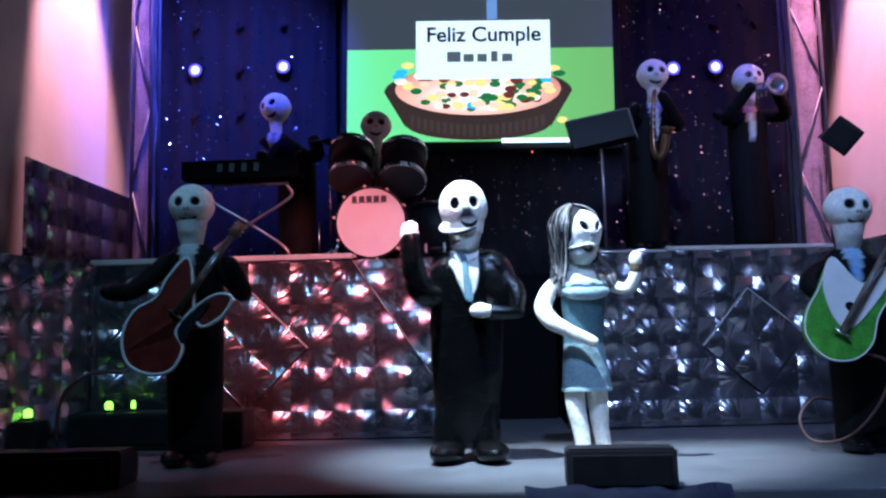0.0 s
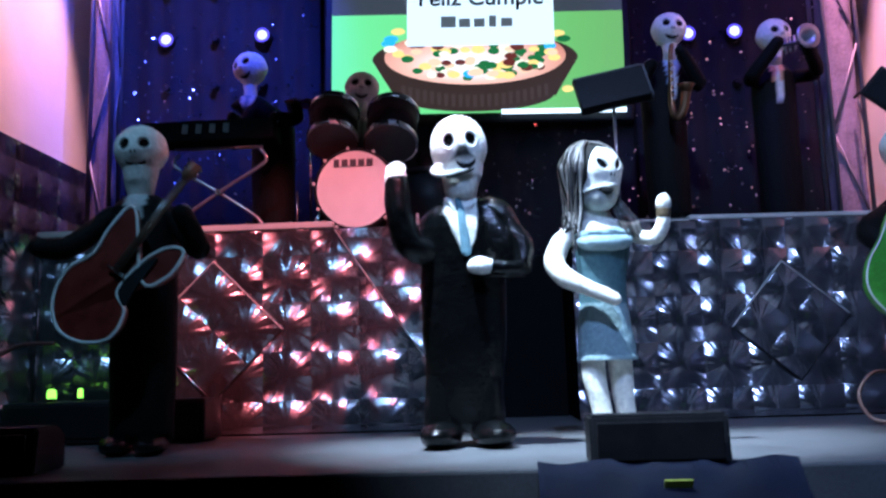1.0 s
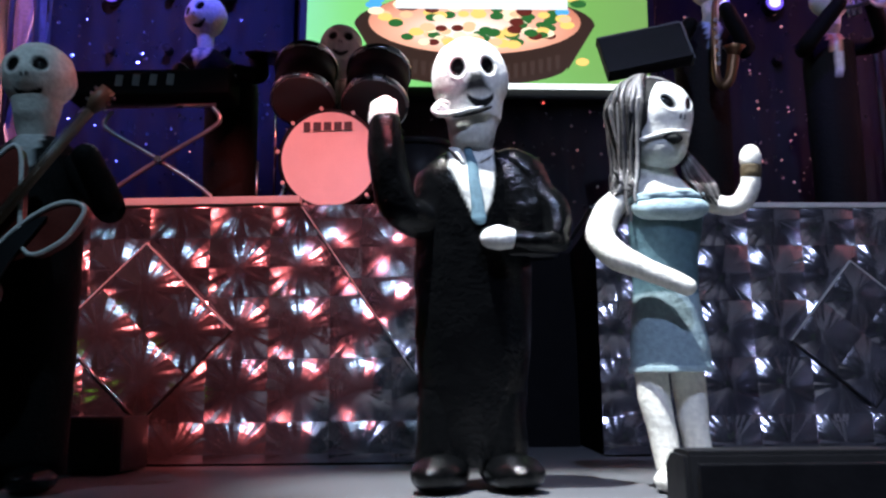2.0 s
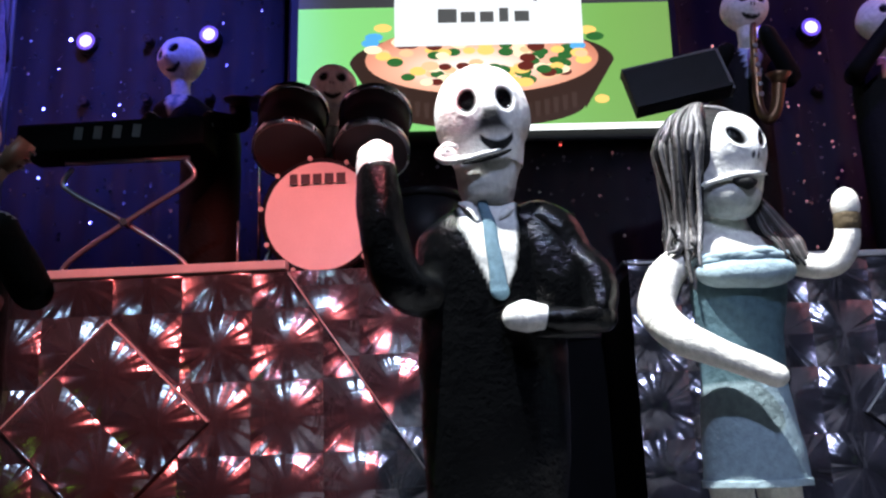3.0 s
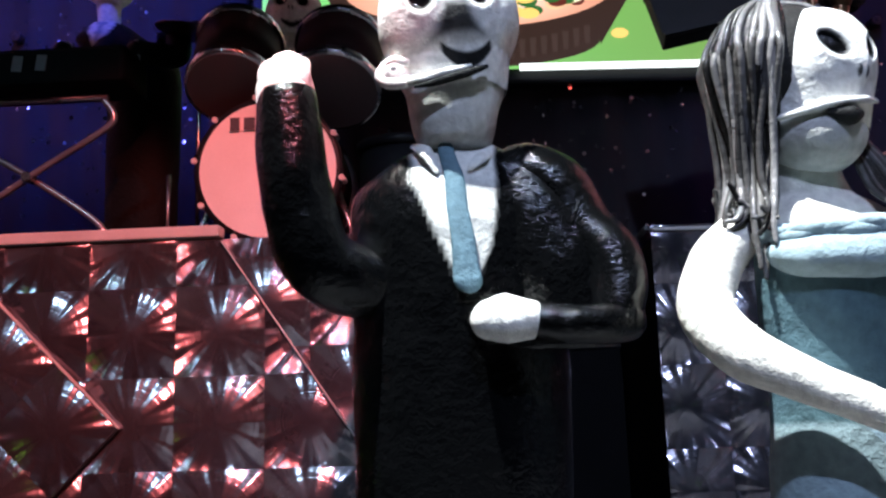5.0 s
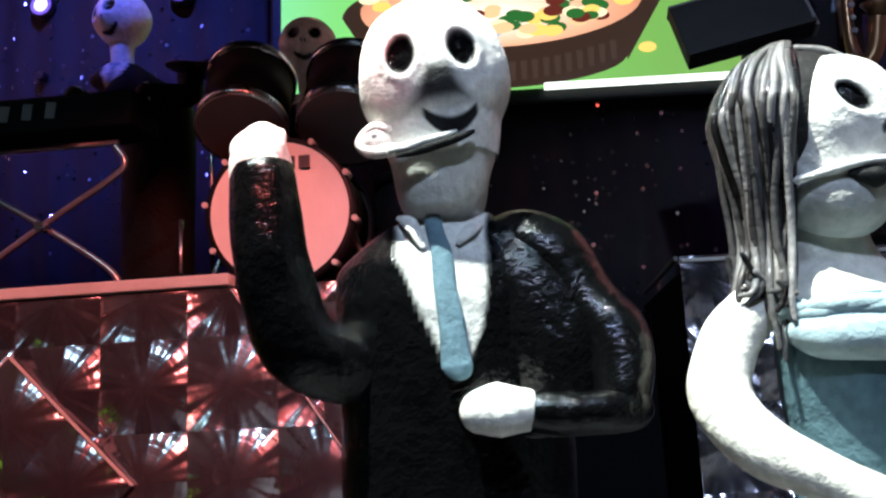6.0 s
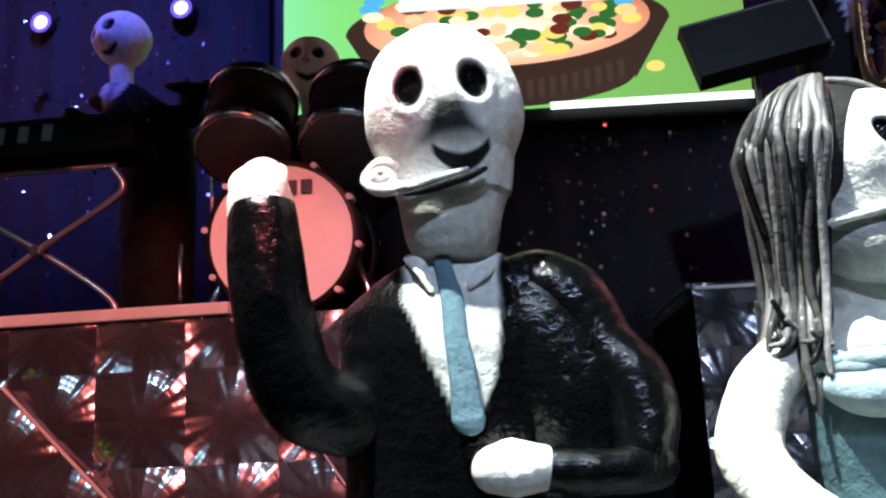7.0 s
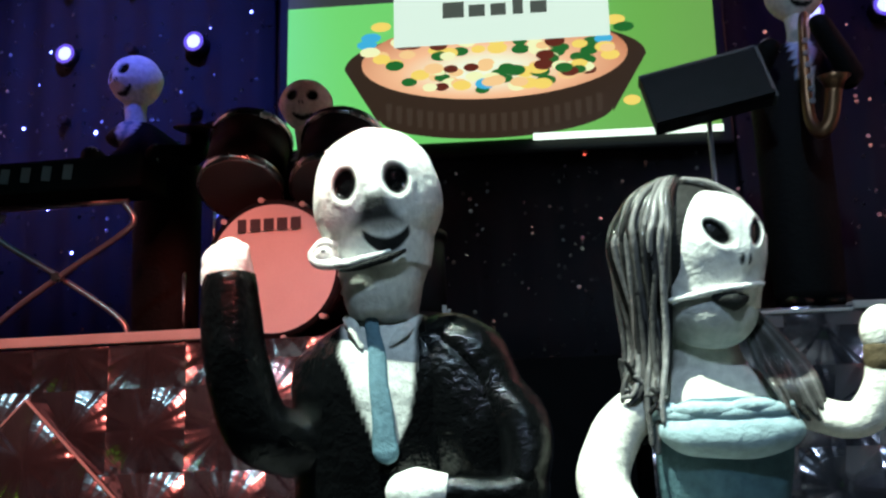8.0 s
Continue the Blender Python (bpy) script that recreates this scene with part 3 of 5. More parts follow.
class Clay:
    def __init__(self):
        self.v, self.f, self.c, self.g = [], [], [], []

    def grid(self, pts, cols, wrap=True, gloss=False):
        n, m = pts.shape[:2]
        o = sum(len(a) for a in self.v)
        self.v.append(pts.reshape(-1, 3))
        self.c.append(np.broadcast_to(cols, pts.shape).reshape(-1, 3))
        suit = np.abs(self.c[-1] - np.array(SUIT)).max(1) < 0.0008
        self.g.append(suit | gloss)
        for i in range(n - 1):
            for j in range(m if wrap else m - 1):
                k = (j + 1) % m
                self.f.append((o + i * m + j, o + i * m + k, o + (i + 1) * m + k, o + (i + 1) * m + j))

    def loft(self, rows, color, sides=36, paint=None):
        """Stacked ovals: rows of (x, y, z, half-width, half-depth), capped at both ends."""
        rows = np.array(rows, float)
        t = np.linspace(0, len(rows) - 1, (len(rows) - 1) * 8 + 1)
        idx = np.arange(len(rows))
        fine = np.stack([np.interp(t, idx, rows[:, k]) for k in range(5)], 1)
        for _ in range(3):
            fine[1:-1] = 0.25 * fine[:-2] + 0.5 * fine[1:-1] + 0.25 * fine[2:]
        fine = np.concatenate([[[*fine[0, :3], 1e-5, 1e-5]], fine, [[*fine[-1, :3], 1e-5, 1e-5]]])
        a = np.linspace(0, 2 * np.pi, sides, endpoint=False)
        pts = np.stack([fine[:, 0, None] + fine[:, 3, None] * np.cos(a), fine[:, 1, None] + fine[:, 4, None] * np.sin(a), np.repeat(fine[:, 2, None], sides, 1)], 2)
        cols = np.array(pts * 0 + np.array(color))
        if paint:
            paint(pts, cols)
        self.grid(pts, cols)

    def limb(self, points, radii, color, sides=16, paint=None, flat=1.0, gloss=False):
        pts = spline(points, 6)
        r = list(np.interp(np.linspace(0, len(points) - 1, len(pts)), np.arange(len(points)), radii))
        first, last = (pts[0] - pts[1]).normalized(), (pts[-1] - pts[-2]).normalized()
        a, b, ra, rb = pts[0], pts[-1], r[0], r[-1]
        caps = [radians(g) for g in (25, 48, 68, 82, 89.5)]
        pts = [a + first * ra * math.sin(g) for g in caps[::-1]] + pts + [b + last * rb * math.sin(g) for g in caps]
        r = [ra * math.cos(g) for g in caps[::-1]] + r + [rb * math.cos(g) for g in caps]
        ring = []
        for i, p in enumerate(pts):
            d = (pts[min(max(i + 1, 6), len(pts) - 6)] - pts[max(min(i - 1, len(pts) - 7), 5)]).normalized()
            s = d.cross(Vector((0.05, -1, 0.1))).normalized()
            w = s.cross(d)
            ring.append([p + float(r[i]) * (math.cos(6.2832 * k / sides) * s + flat * math.sin(6.2832 * k / sides) * w) for k in range(sides)])
        pts = np.array(ring)
        cols = np.array(pts * 0 + np.array(color))
        if paint:
            paint(pts, cols)
        self.grid(pts, cols, gloss=gloss)

    def blob(self, at, half, color, turn=None, n=20, paint=None):
        th = np.linspace(0.001, np.pi - 0.001, n)
        ph = np.linspace(0, 2 * np.pi, 2 * n, endpoint=False)
        d = np.stack([np.sin(th)[:, None] * np.cos(ph), np.sin(th)[:, None] * np.sin(ph), np.repeat(np.cos(th)[:, None], 2 * n, 1)], 2)
        pts = d * np.array(half)
        cols = np.array(pts * 0 + np.array(color))
        if paint:
            paint(d, pts, cols)
        if turn is not None:
            pts = pts @ np.array(turn.to_3x3()).T
        self.grid(pts + np.array(at), cols)

    def build(self, name, label, lump=0.0005, frm=(0, 0, 0), to=(0, 0, 0), size=(1, 1, 1)):
        """Joins all into one mesh, moved and sized from one base point to another."""
        verts = (np.concatenate(self.v) - np.array(frm)) * np.array(size) + np.array(to)
        for i, p in enumerate(verts):
            q = Vector(p) * 95
            verts[i] = p + lump * np.array((noise.noise(q), noise.noise(q + Vector((7, 3, 1))), noise.noise(q + Vector((1, 9, 5)))))
        mesh = bpy.data.meshes.new(name)
        mesh.from_pydata(verts.tolist(), [], self.f)
        layer = mesh.color_attributes.new("paint", "FLOAT_COLOR", "POINT")
        cols = np.concatenate(self.c)
        layer.data.foreach_set("color", np.concatenate([cols, ~np.concatenate(self.g)[:, None]], 1).astype(np.float32).ravel())
        mesh.polygons.foreach_set("use_smooth", [True] * len(mesh.polygons))
        mesh.materials.append(CLAY)
        ob = new(name, mesh)
        return tagged(ob, label, "figurine")


def soft(x, a, b):
    t = np.clip((x - a) / (b - a), 0, 1)
    return t * t * (3 - 2 * t)


def face_paint(eyes, eye_half, nose, smile, slant=0.0, nostrils=False, chin=0.25, jaw=True, nose_dark=0.985):
    """Skull features: hollow eye sockets, a nose patch and a grin, on a head that looks to -y."""
    def paint(d, pts, cols):
        front = d[..., 1] < 0.1
        z = d[..., 2].copy()
        low = np.clip(-z, 0, 1)
        ring = np.sqrt(d[..., 0] ** 2 + d[..., 1] ** 2)
        wide = np.maximum(ring, (1 - chin * low) * (low > 0.3)) / np.maximum(ring, 1e-6) if jaw else 1 - chin * low ** 1.4
        half_x = np.abs(pts[..., 0]).max()
        pts[..., 0] *= wide
        pts[..., 1] *= wide
        x = pts[..., 0] / half_x
        dark = np.zeros(x.shape)
        for s, (ex, ez) in zip((-1, 1), eyes):
            u, w = (x - ex), (z - ez) - slant * s * (x - ex)
            q = np.sqrt((u / eye_half[0]) ** 2 + (w / eye_half[1]) ** 2)
            inside = (1 - soft(q, 0.82, 1.06)) * front
            dark = np.maximum(dark, inside)
            pts[..., 1] += 0.11 * abs(pts[..., 1]).max() * (1 - soft(q, 0.55, 1.1)) * front
            pts[..., 1] -= 0.014 * abs(pts[..., 1]).max() * np.exp(-((q - 1.25) / 0.22) ** 2) * front
        if nose:
            nx, nz, nw = nose
            if nostrils:
                for s in (-1, 1):
                    q = np.sqrt(((x - nx - s * nw) / (0.55 * nw)) ** 2 + ((z - nz - 0.0) / (1.2 * nw)) ** 2)
                    dark = np.maximum(dark, 0.95 * (1 - soft(q, 0.7, 1.1)) * front)
            else:
                q = np.maximum(np.abs(x - nx) / (nw * np.clip(0.25 + 1.3 * (nz + 0.2 - z), 0.15, 1.05)), np.abs(z - nz) / 0.23)
                dark = np.maximum(dark, nose_dark * (1 - soft(q, 0.45, 1.20)) * front)
            pts[..., 1] -= 0.07 * abs(pts[..., 1]).max() * np.exp(-(((x - nx) / 0.22) ** 2 + ((z - nz) / 0.25) ** 2)) * front
        if smile:
            sx, sz, half, thick, curve = smile
            mid = sz + curve * ((x - sx) / half) ** 2
            on = (1 - soft(np.abs(x - sx) / half, 0.85, 1.05)) * (1 - soft(np.abs(z - mid) / (thick * (1.15 - 0.5 * ((x - sx) / half) ** 2)), 0.7, 1.15)) * front
            dark = np.maximum(dark, 0.985 * on)
        cols[:] = cols * (1 - dark[..., None]) + np.array((0.003, 0.003, 0.0035)) * dark[..., None]
    return paint


def singer():
    """Front man in a black suit, one arm raised, the other across the belly."""
    c = Clay()
    # trousers and jacket
    c.loft([(-0.003, 0.520, 0.012, 0.0268, 0.018), (-0.002, 0.520, 0.05, 0.0300, 0.021), (-0.001, 0.519, 0.085, 0.0330, 0.023), (-0.001, 0.518, 0.12, 0.0335, 0.024),
            (0, 0.516, 0.148, 0.0330, 0.024), (-0.001, 0.514, 0.166, 0.0335, 0.022), (-0.001, 0.512, 0.177, 0.0315, 0.018), (0.000, 0.511, 0.186, 0.0220, 0.013), (0.001, 0.511, 0.191, 0.0120, 0.009)], SUIT, 160, singer_shirt)
    c.limb([(-0.018, 0.517, 0.052), (-0.020, 0.515, 0.030), (-0.020, 0.514, 0.013)], (0.0135, 0.0138, 0.0138), SUIT)
    c.limb([(0.013, 0.517, 0.052), (0.014, 0.516, 0.030), (0.014, 0.515, 0.013)], (0.0135, 0.0138, 0.0138), SUIT)
    for x in (-0.021, 0.018):
        c.blob((x + 0.001, 0.499, 0.0095), (0.0155, 0.0260, 0.0105), SUIT, pose(0, 0, 0, 0, 0, 12 if x > 0 else -10))
    # raised arm, a thick roll with a mitten tip
    c.limb([(-0.020, 0.510, 0.150), (-0.031, 0.504, 0.1495), (-0.0405, 0.498, 0.1545), (-0.0455, 0.495, 0.168), (-0.0478, 0.493, 0.184), (-0.0488, 0.492, 0.2015)], (0.0105, 0.0112, 0.0114, 0.0108, 0.0104, 0.0094), SUIT, 36)
    c.limb([(-0.0492, 0.492, 0.2000), (-0.0492, 0.4915, 0.2060), (-0.0486, 0.491, 0.2110)], (0.0090, 0.0088, 0.0070), WHITE, 30, flat=0.9)
    for x, z, r in ((-0.0535, 0.2120, 0.0034), (-0.0490, 0.2140, 0.0036), (-0.0445, 0.2122, 0.0033)):
        c.limb([(x, 0.4895, z - 0.010), (x, 0.4890, z - 0.002), (x * 0.99, 0.4905, z + 0.0012)], (0.0030, r, 0.0028), WHITE, 14)
    # arm across the belly: padded shoulder, square elbow, thin forearm, and the coat's cloth between arm and chest
    c.limb([(0.0120, 0.509, 0.179), (0.0215, 0.509, 0.1810), (0.0305, 0.508, 0.1755), (0.0370, 0.506, 0.1640), (0.0440, 0.502, 0.1540), (0.0460, 0.498, 0.1430), (0.0450, 0.495, 0.1345)], (0.0080, 0.0106, 0.0108, 0.0096, 0.0092, 0.0084, 0.0066), SUIT, 36)
    c.limb([(0.0465, 0.495, 0.1340), (0.038, 0.491, 0.1330), (0.027, 0.489, 0.1332), (0.017, 0.4880, 0.1345)], (0.0064, 0.0056, 0.0050, 0.0050), SUIT, 28)
    c.loft([(0.028, 0.509, 0.127, 0.0190, 0.012), (0.030, 0.508, 0.140, 0.0210, 0.0130), (0.028, 0.507, 0.155, 0.0210, 0.0130), (0.022, 0.507, 0.170, 0.0175, 0.0115), (0.017, 0.508, 0.184, 0.0130, 0.009)], SUIT, 48)
    c.limb([(0.0360, 0.4975, 0.1700), (0.0325, 0.4965, 0.1580), (0.0295, 0.4960, 0.1450)], (0.0006, 0.0011, 0.0006), SUIT, 10)
    c.limb([(0.0185, 0.4880, 0.1343), (0.0135, 0.4872, 0.1345), (0.0090, 0.4875, 0.1345)], (0.0058, 0.0070, 0.0060), WHITE, 24)
    # tie and collar points
    c.limb([(-0.0026, 0.4985, 0.1880), (-0.0006, 0.4945, 0.1790), (0.0010, 0.4918, 0.1660), (0.0022, 0.4905, 0.1540), (0.0030, 0.4902, 0.1470)], (0.0024, 0.0028, 0.0030, 0.0036, 0.0042), (0.13, 0.21, 0.26), 16, flat=0.4)
    c.limb([(-0.0125, 0.5030, 0.1905), (-0.0085, 0.4965, 0.1870), (-0.0055, 0.4945, 0.1800)], (0.0012, 0.0022, 0.0008), SHIRT, 12, flat=0.3)
    c.limb([(0.0120, 0.5030, 0.1880), (0.0085, 0.4965, 0.1845), (0.0045, 0.4945, 0.1800)], (0.0012, 0.0020, 0.0008), SHIRT, 12, flat=0.3)
    # jaw and neck, greyed for the skull's shade, then the skull like a cap over it
    c.loft([(0.001, 0.509, 0.180, 0.0098, 0.0085), (0.001, 0.508, 0.1890, 0.0100, 0.0090), (0.000, 0.506, 0.1905, 0.0112, 0.0115), (0.000, 0.505, 0.1960, 0.0130, 0.0138), (0.0006, 0.505, 0.206, 0.0150, 0.0152), (0.0005, 0.505, 0.2135, 0.0160, 0.0160), (0, 0.505, 0.222, 0.015, 0.015)],
           (0.62, 0.62, 0.59), 48)
    turn = pose(0, 0, 0, 0, -5, 6)
    c.blob((-0.0008, 0.504, 0.2310), (0.0222, 0.0212, 0.0255), WHITE, turn, 150,
           face_paint(((-0.385, 0.06), (0.375, 0.06)), (0.195, 0.225), (0.03, -0.31, 0.58), (0.12, -0.76, 0.36, 0.085, 0.20), chin=0.32, nose_dark=0.955))
    # the lip shelf, the looped flap at the hinge and the dark gap of the mouth
    c.limb([(-0.0145, 0.4955, 0.2085), (-0.010, 0.4900, 0.2068), (-0.002, 0.4872, 0.2075), (0.006, 0.4876, 0.2098)], (0.0018, 0.0017, 0.0013, 0.0007), WHITE, 14)
    # a dark roll stands in for the shade inside the mouth gap
    c.limb([(-0.010, 0.4890, 0.2046), (-0.002, 0.4866, 0.2052), (0.006, 0.4870, 0.2076), (0.0105, 0.4895, 0.2098)], (0.0007, 0.0012, 0.0013, 0.0007), (0.012, 0.012, 0.012), 8)
    c.limb([(-0.0130, 0.4935, 0.2140), (-0.0178, 0.4945, 0.2148), (-0.0212, 0.4955, 0.2112), (-0.0190, 0.4945, 0.2078), (-0.0130, 0.4920, 0.2068)], (0.0016, 0.0017, 0.0018, 0.0018, 0.0016), WHITE, 14)
    c.blob((-0.0165, 0.4955, 0.2108), (0.0048, 0.0034, 0.0042), WHITE, None, 18)
    # a grey bead stands in for the shade in the flap's hole
    c.blob((-0.0172, 0.4925, 0.2116), (0.0011, 0.0006, 0.0009), (0.30, 0.30, 0.30), None, 10)
    return c.build("singer_figurine", "clay skeleton figurine in a glossy black suit, one arm raised", 0.0007, (0, 0.516, 0), (0.024, 0.549, 0), (1.04, 1.04, 1.035))


def singer_shirt(pts, cols):
    """A narrow shirt front between lapels that meet low on the chest."""
    x, y, z = pts[..., 0], pts[..., 1], pts[..., 2]
    left = np.interp(z, (0.146, 0.150, 0.1637, 0.178, 0.192), (0.003, -0.0008, -0.0069, -0.0125, -0.0138))
    right = np.interp(z, (0.146, 0.150, 0.156, 0.1686, 0.192), (0.003, 0.0068, 0.0095, 0.0118, 0.0122))
    on = (soft(x - left, -0.0008, 0.0008) * soft(right - x, -0.0008, 0.0008) * (y < 0.512) * (z > 0.146))[..., None]
    cols[:] = cols * (1 - on) + np.array(SHIRT) * on


def woman():
    """Woman with long corded hair in a light blue dress, head turned aside."""
    c = Clay()
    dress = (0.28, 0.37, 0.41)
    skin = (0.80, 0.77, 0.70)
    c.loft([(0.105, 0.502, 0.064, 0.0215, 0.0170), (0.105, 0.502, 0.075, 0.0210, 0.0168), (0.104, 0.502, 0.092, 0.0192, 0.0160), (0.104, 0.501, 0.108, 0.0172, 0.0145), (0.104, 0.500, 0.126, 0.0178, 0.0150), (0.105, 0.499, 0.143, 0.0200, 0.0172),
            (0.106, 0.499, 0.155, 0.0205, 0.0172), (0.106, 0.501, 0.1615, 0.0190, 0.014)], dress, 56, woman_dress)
    c.loft([(0.105, 0.502, 0.0625, 0.0222, 0.0176), (0.105, 0.502, 0.0655, 0.0222, 0.0176)], (0.36, 0.46, 0.49), 40)
    # bare chest, shoulders and neck, duller than the arms for the jaw's shade
    c.loft([(0.106, 0.501, 0.154, 0.0195, 0.0150), (0.106, 0.501, 0.161, 0.0215, 0.0138), (0.105, 0.502, 0.167, 0.0175, 0.0115), (0.104, 0.503, 0.171, 0.0118, 0.0100), (0.1025, 0.503, 0.177, 0.0105, 0.0098), (0.102, 0.503, 0.188, 0.0105, 0.0100)], (0.60, 0.58, 0.53), 40)
    # full bust with an uneven rolled neckline, its top light painted in as paler blue
    c.blob((0.1060, 0.4885, 0.1520), (0.0206, 0.0132, 0.0085), (0.34, 0.44, 0.48), pose(0, 0, 0, 14, 0, 0), 28)
    for k in range(11):
        a = radians(-168 + 156 * k / 10)
        c.blob((0.106 + 0.0202 * math.cos(a), 0.4985 + 0.0185 * math.sin(a), 0.1575 + 0.0010 * math.sin(k * 2.3)), (0.0075, 0.0032, 0.0028), (0.34, 0.44, 0.48), pose(0, 0, 0, 0, 0, math.degrees(a) + 90), 12)
    c.limb([(0.094, 0.502, 0.068), (0.0945, 0.500, 0.050), (0.098, 0.499, 0.030), (0.100, 0.498, 0.010)], (0.0095, 0.0085, 0.0075, 0.0062), skin)
    c.limb([(0.114, 0.505, 0.068), (0.115, 0.504, 0.045), (0.116, 0.503, 0.028), (0.118, 0.502, 0.010)], (0.0095, 0.0085, 0.0075, 0.0062), skin)
    c.blob((0.099, 0.490, 0.006), (0.0085, 0.0150, 0.0065), skin, pose(0, 0, 0, 0, 0, -6))
    c.blob((0.120, 0.494, 0.006), (0.0085, 0.0150, 0.0065), skin, pose(0, 0, 0, 0, 0, 16))
    # arms
    c.limb([(0.0815, 0.500, 0.160), (0.0735, 0.497, 0.151), (0.0690, 0.492, 0.137), (0.0755, 0.484, 0.1250), (0.092, 0.478, 0.1155), (0.109, 0.475, 0.1065)], (0.0070, 0.0078, 0.0080, 0.0075, 0.0058, 0.0050), skin)
    c.limb([(0.126, 0.500, 0.161), (0.134, 0.496, 0.1550), (0.1435, 0.491, 0.1540), (0.1490, 0.488, 0.163), (0.1500, 0.487, 0.173)], (0.0062, 0.0056, 0.0056, 0.0052, 0.0048), skin)
    c.blob((0.1503, 0.487, 0.1790), (0.0058, 0.0058, 0.0078), skin, None, 14)
    c.limb([(0.1499, 0.487, 0.1700), (0.1501, 0.487, 0.1735)], (0.0053, 0.0054), (0.10, 0.075, 0.045), 16)
    # jaw and face; the jaw's grey holds the shade under the face
    turn = pose(0, 0, 0, 6, 0, 14)
    c.blob((0.1045, 0.498, 0.1885), (0.0140, 0.0158, 0.0125), (0.50, 0.50, 0.48), turn, 24)
    c.limb([(0.1045, 0.4825, 0.1908), (0.1090, 0.4825, 0.1895), (0.1130, 0.4850, 0.1905)], (0.0014, 0.0030, 0.0014), (0.02, 0.02, 0.02), 12)
    c.blob((0.1060, 0.4965, 0.2080), (0.0168, 0.0178, 0.0190), WHITE, pose(0, 0, 0, 6, 0, 22), 100,
           face_paint(((-0.36, 0.22), (0.42, 0.24)), (0.22, 0.21), (0.06, -0.22, 0.085), None, 0.55, True, 0.16))
    c.limb([(0.0905, 0.4900, 0.1915), (0.0960, 0.4845, 0.1920), (0.1050, 0.4810, 0.1930), (0.1140, 0.4825, 0.1940), (0.1190, 0.4880, 0.1950)], (0.0009, 0.0011, 0.0012, 0.0011, 0.0008), WHITE, 10)
    # hair: a cap and thick cords, the paler ones standing in for glints
    hair = (0.020, 0.019, 0.019)
    c.blob((0.0985, 0.5035, 0.2100), (0.0205, 0.0212, 0.0212), hair, pose(0, 0, 0, 0, -14, 0), 30)
    rng = random.Random(7)
    for layer, count in ((0, 58), (1, 50)):
        for k in range(count):
            az = radians(-122 + 258 * k / (count - 1) + rng.uniform(-3, 3)) + radians(26 + 90)
            out = Vector((math.cos(az), math.sin(az), 0))
            grow = 1.0 + 0.05 * layer
            top = Vector((0.0995, 0.5025, 0.2100))
            pts = [top + Vector((0, 0, 0.0222 * grow)) + out * 0.002]
            for a in (25, 50, 75, 95):
                pts.append(top + out * (0.0218 * grow * math.sin(radians(a))) + Vector((0, 0, 0.0222 * grow * math.cos(radians(a)))))
            end = 0.150 + rng.uniform(-0.005, 0.018) + (0.008 if layer else 0)
            wide = 0.006 * rng.random()
            back = Vector((0.0955, 0.505, 0)) + out * (0.0105 + wide)
            pts.append(Vector((back.x, back.y, 0.180)))
            pts.append(Vector((back.x - 0.001, back.y - 0.003, 0.165)) + out * 0.0015)
            pts.append(Vector((back.x - 0.002, back.y - 0.003, end)) + out * 0.0035)
            shade = rng.choice((0.7, 1.5, 3.0, 5.0, 8.0, 12.0))
            pts = [p + Vector((rng.uniform(-1, 1), rng.uniform(-1, 1), 0)) * (0.0003 + 0.00026 * i) for i, p in enumerate(pts)]
            c.limb(pts, (0.0009, 0.00105, 0.0011, 0.00105, 0.0010, 0.0010, 0.0010, 0.0007), tuple(h * shade for h in hair), 7, gloss=True)
    # a few cords over the other shoulder
    for k in range(12):
        x = 0.1165 + 0.0013 * k
        shade = rng.choice((1.0, 3.0, 6.0))
        c.limb([(0.1130 + 0.0004 * k, 0.4990, 0.190), (x, 0.4925 + 0.0006 * k, 0.172), (x + 0.002, 0.4850 + 0.0008 * k, 0.1645), (x + 0.0045, 0.4820 + 0.0010 * k, 0.1575 - 0.0015 * (k % 3))], (0.0010, 0.0011, 0.0010, 0.0008), tuple(h * shade for h in hair), 7, gloss=True)
    return c.build("woman_figurine", "clay skeleton figurine with long corded hair in a pale blue dress", 0.0005, (0.106, 0.50, 0), (0.1345, 0.531, 0), (1.05, 1.02, 1.02))


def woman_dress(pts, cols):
    """Darker above the waist: shade under the bust is put into the bodice's colour."""
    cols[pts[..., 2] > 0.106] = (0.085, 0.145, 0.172)


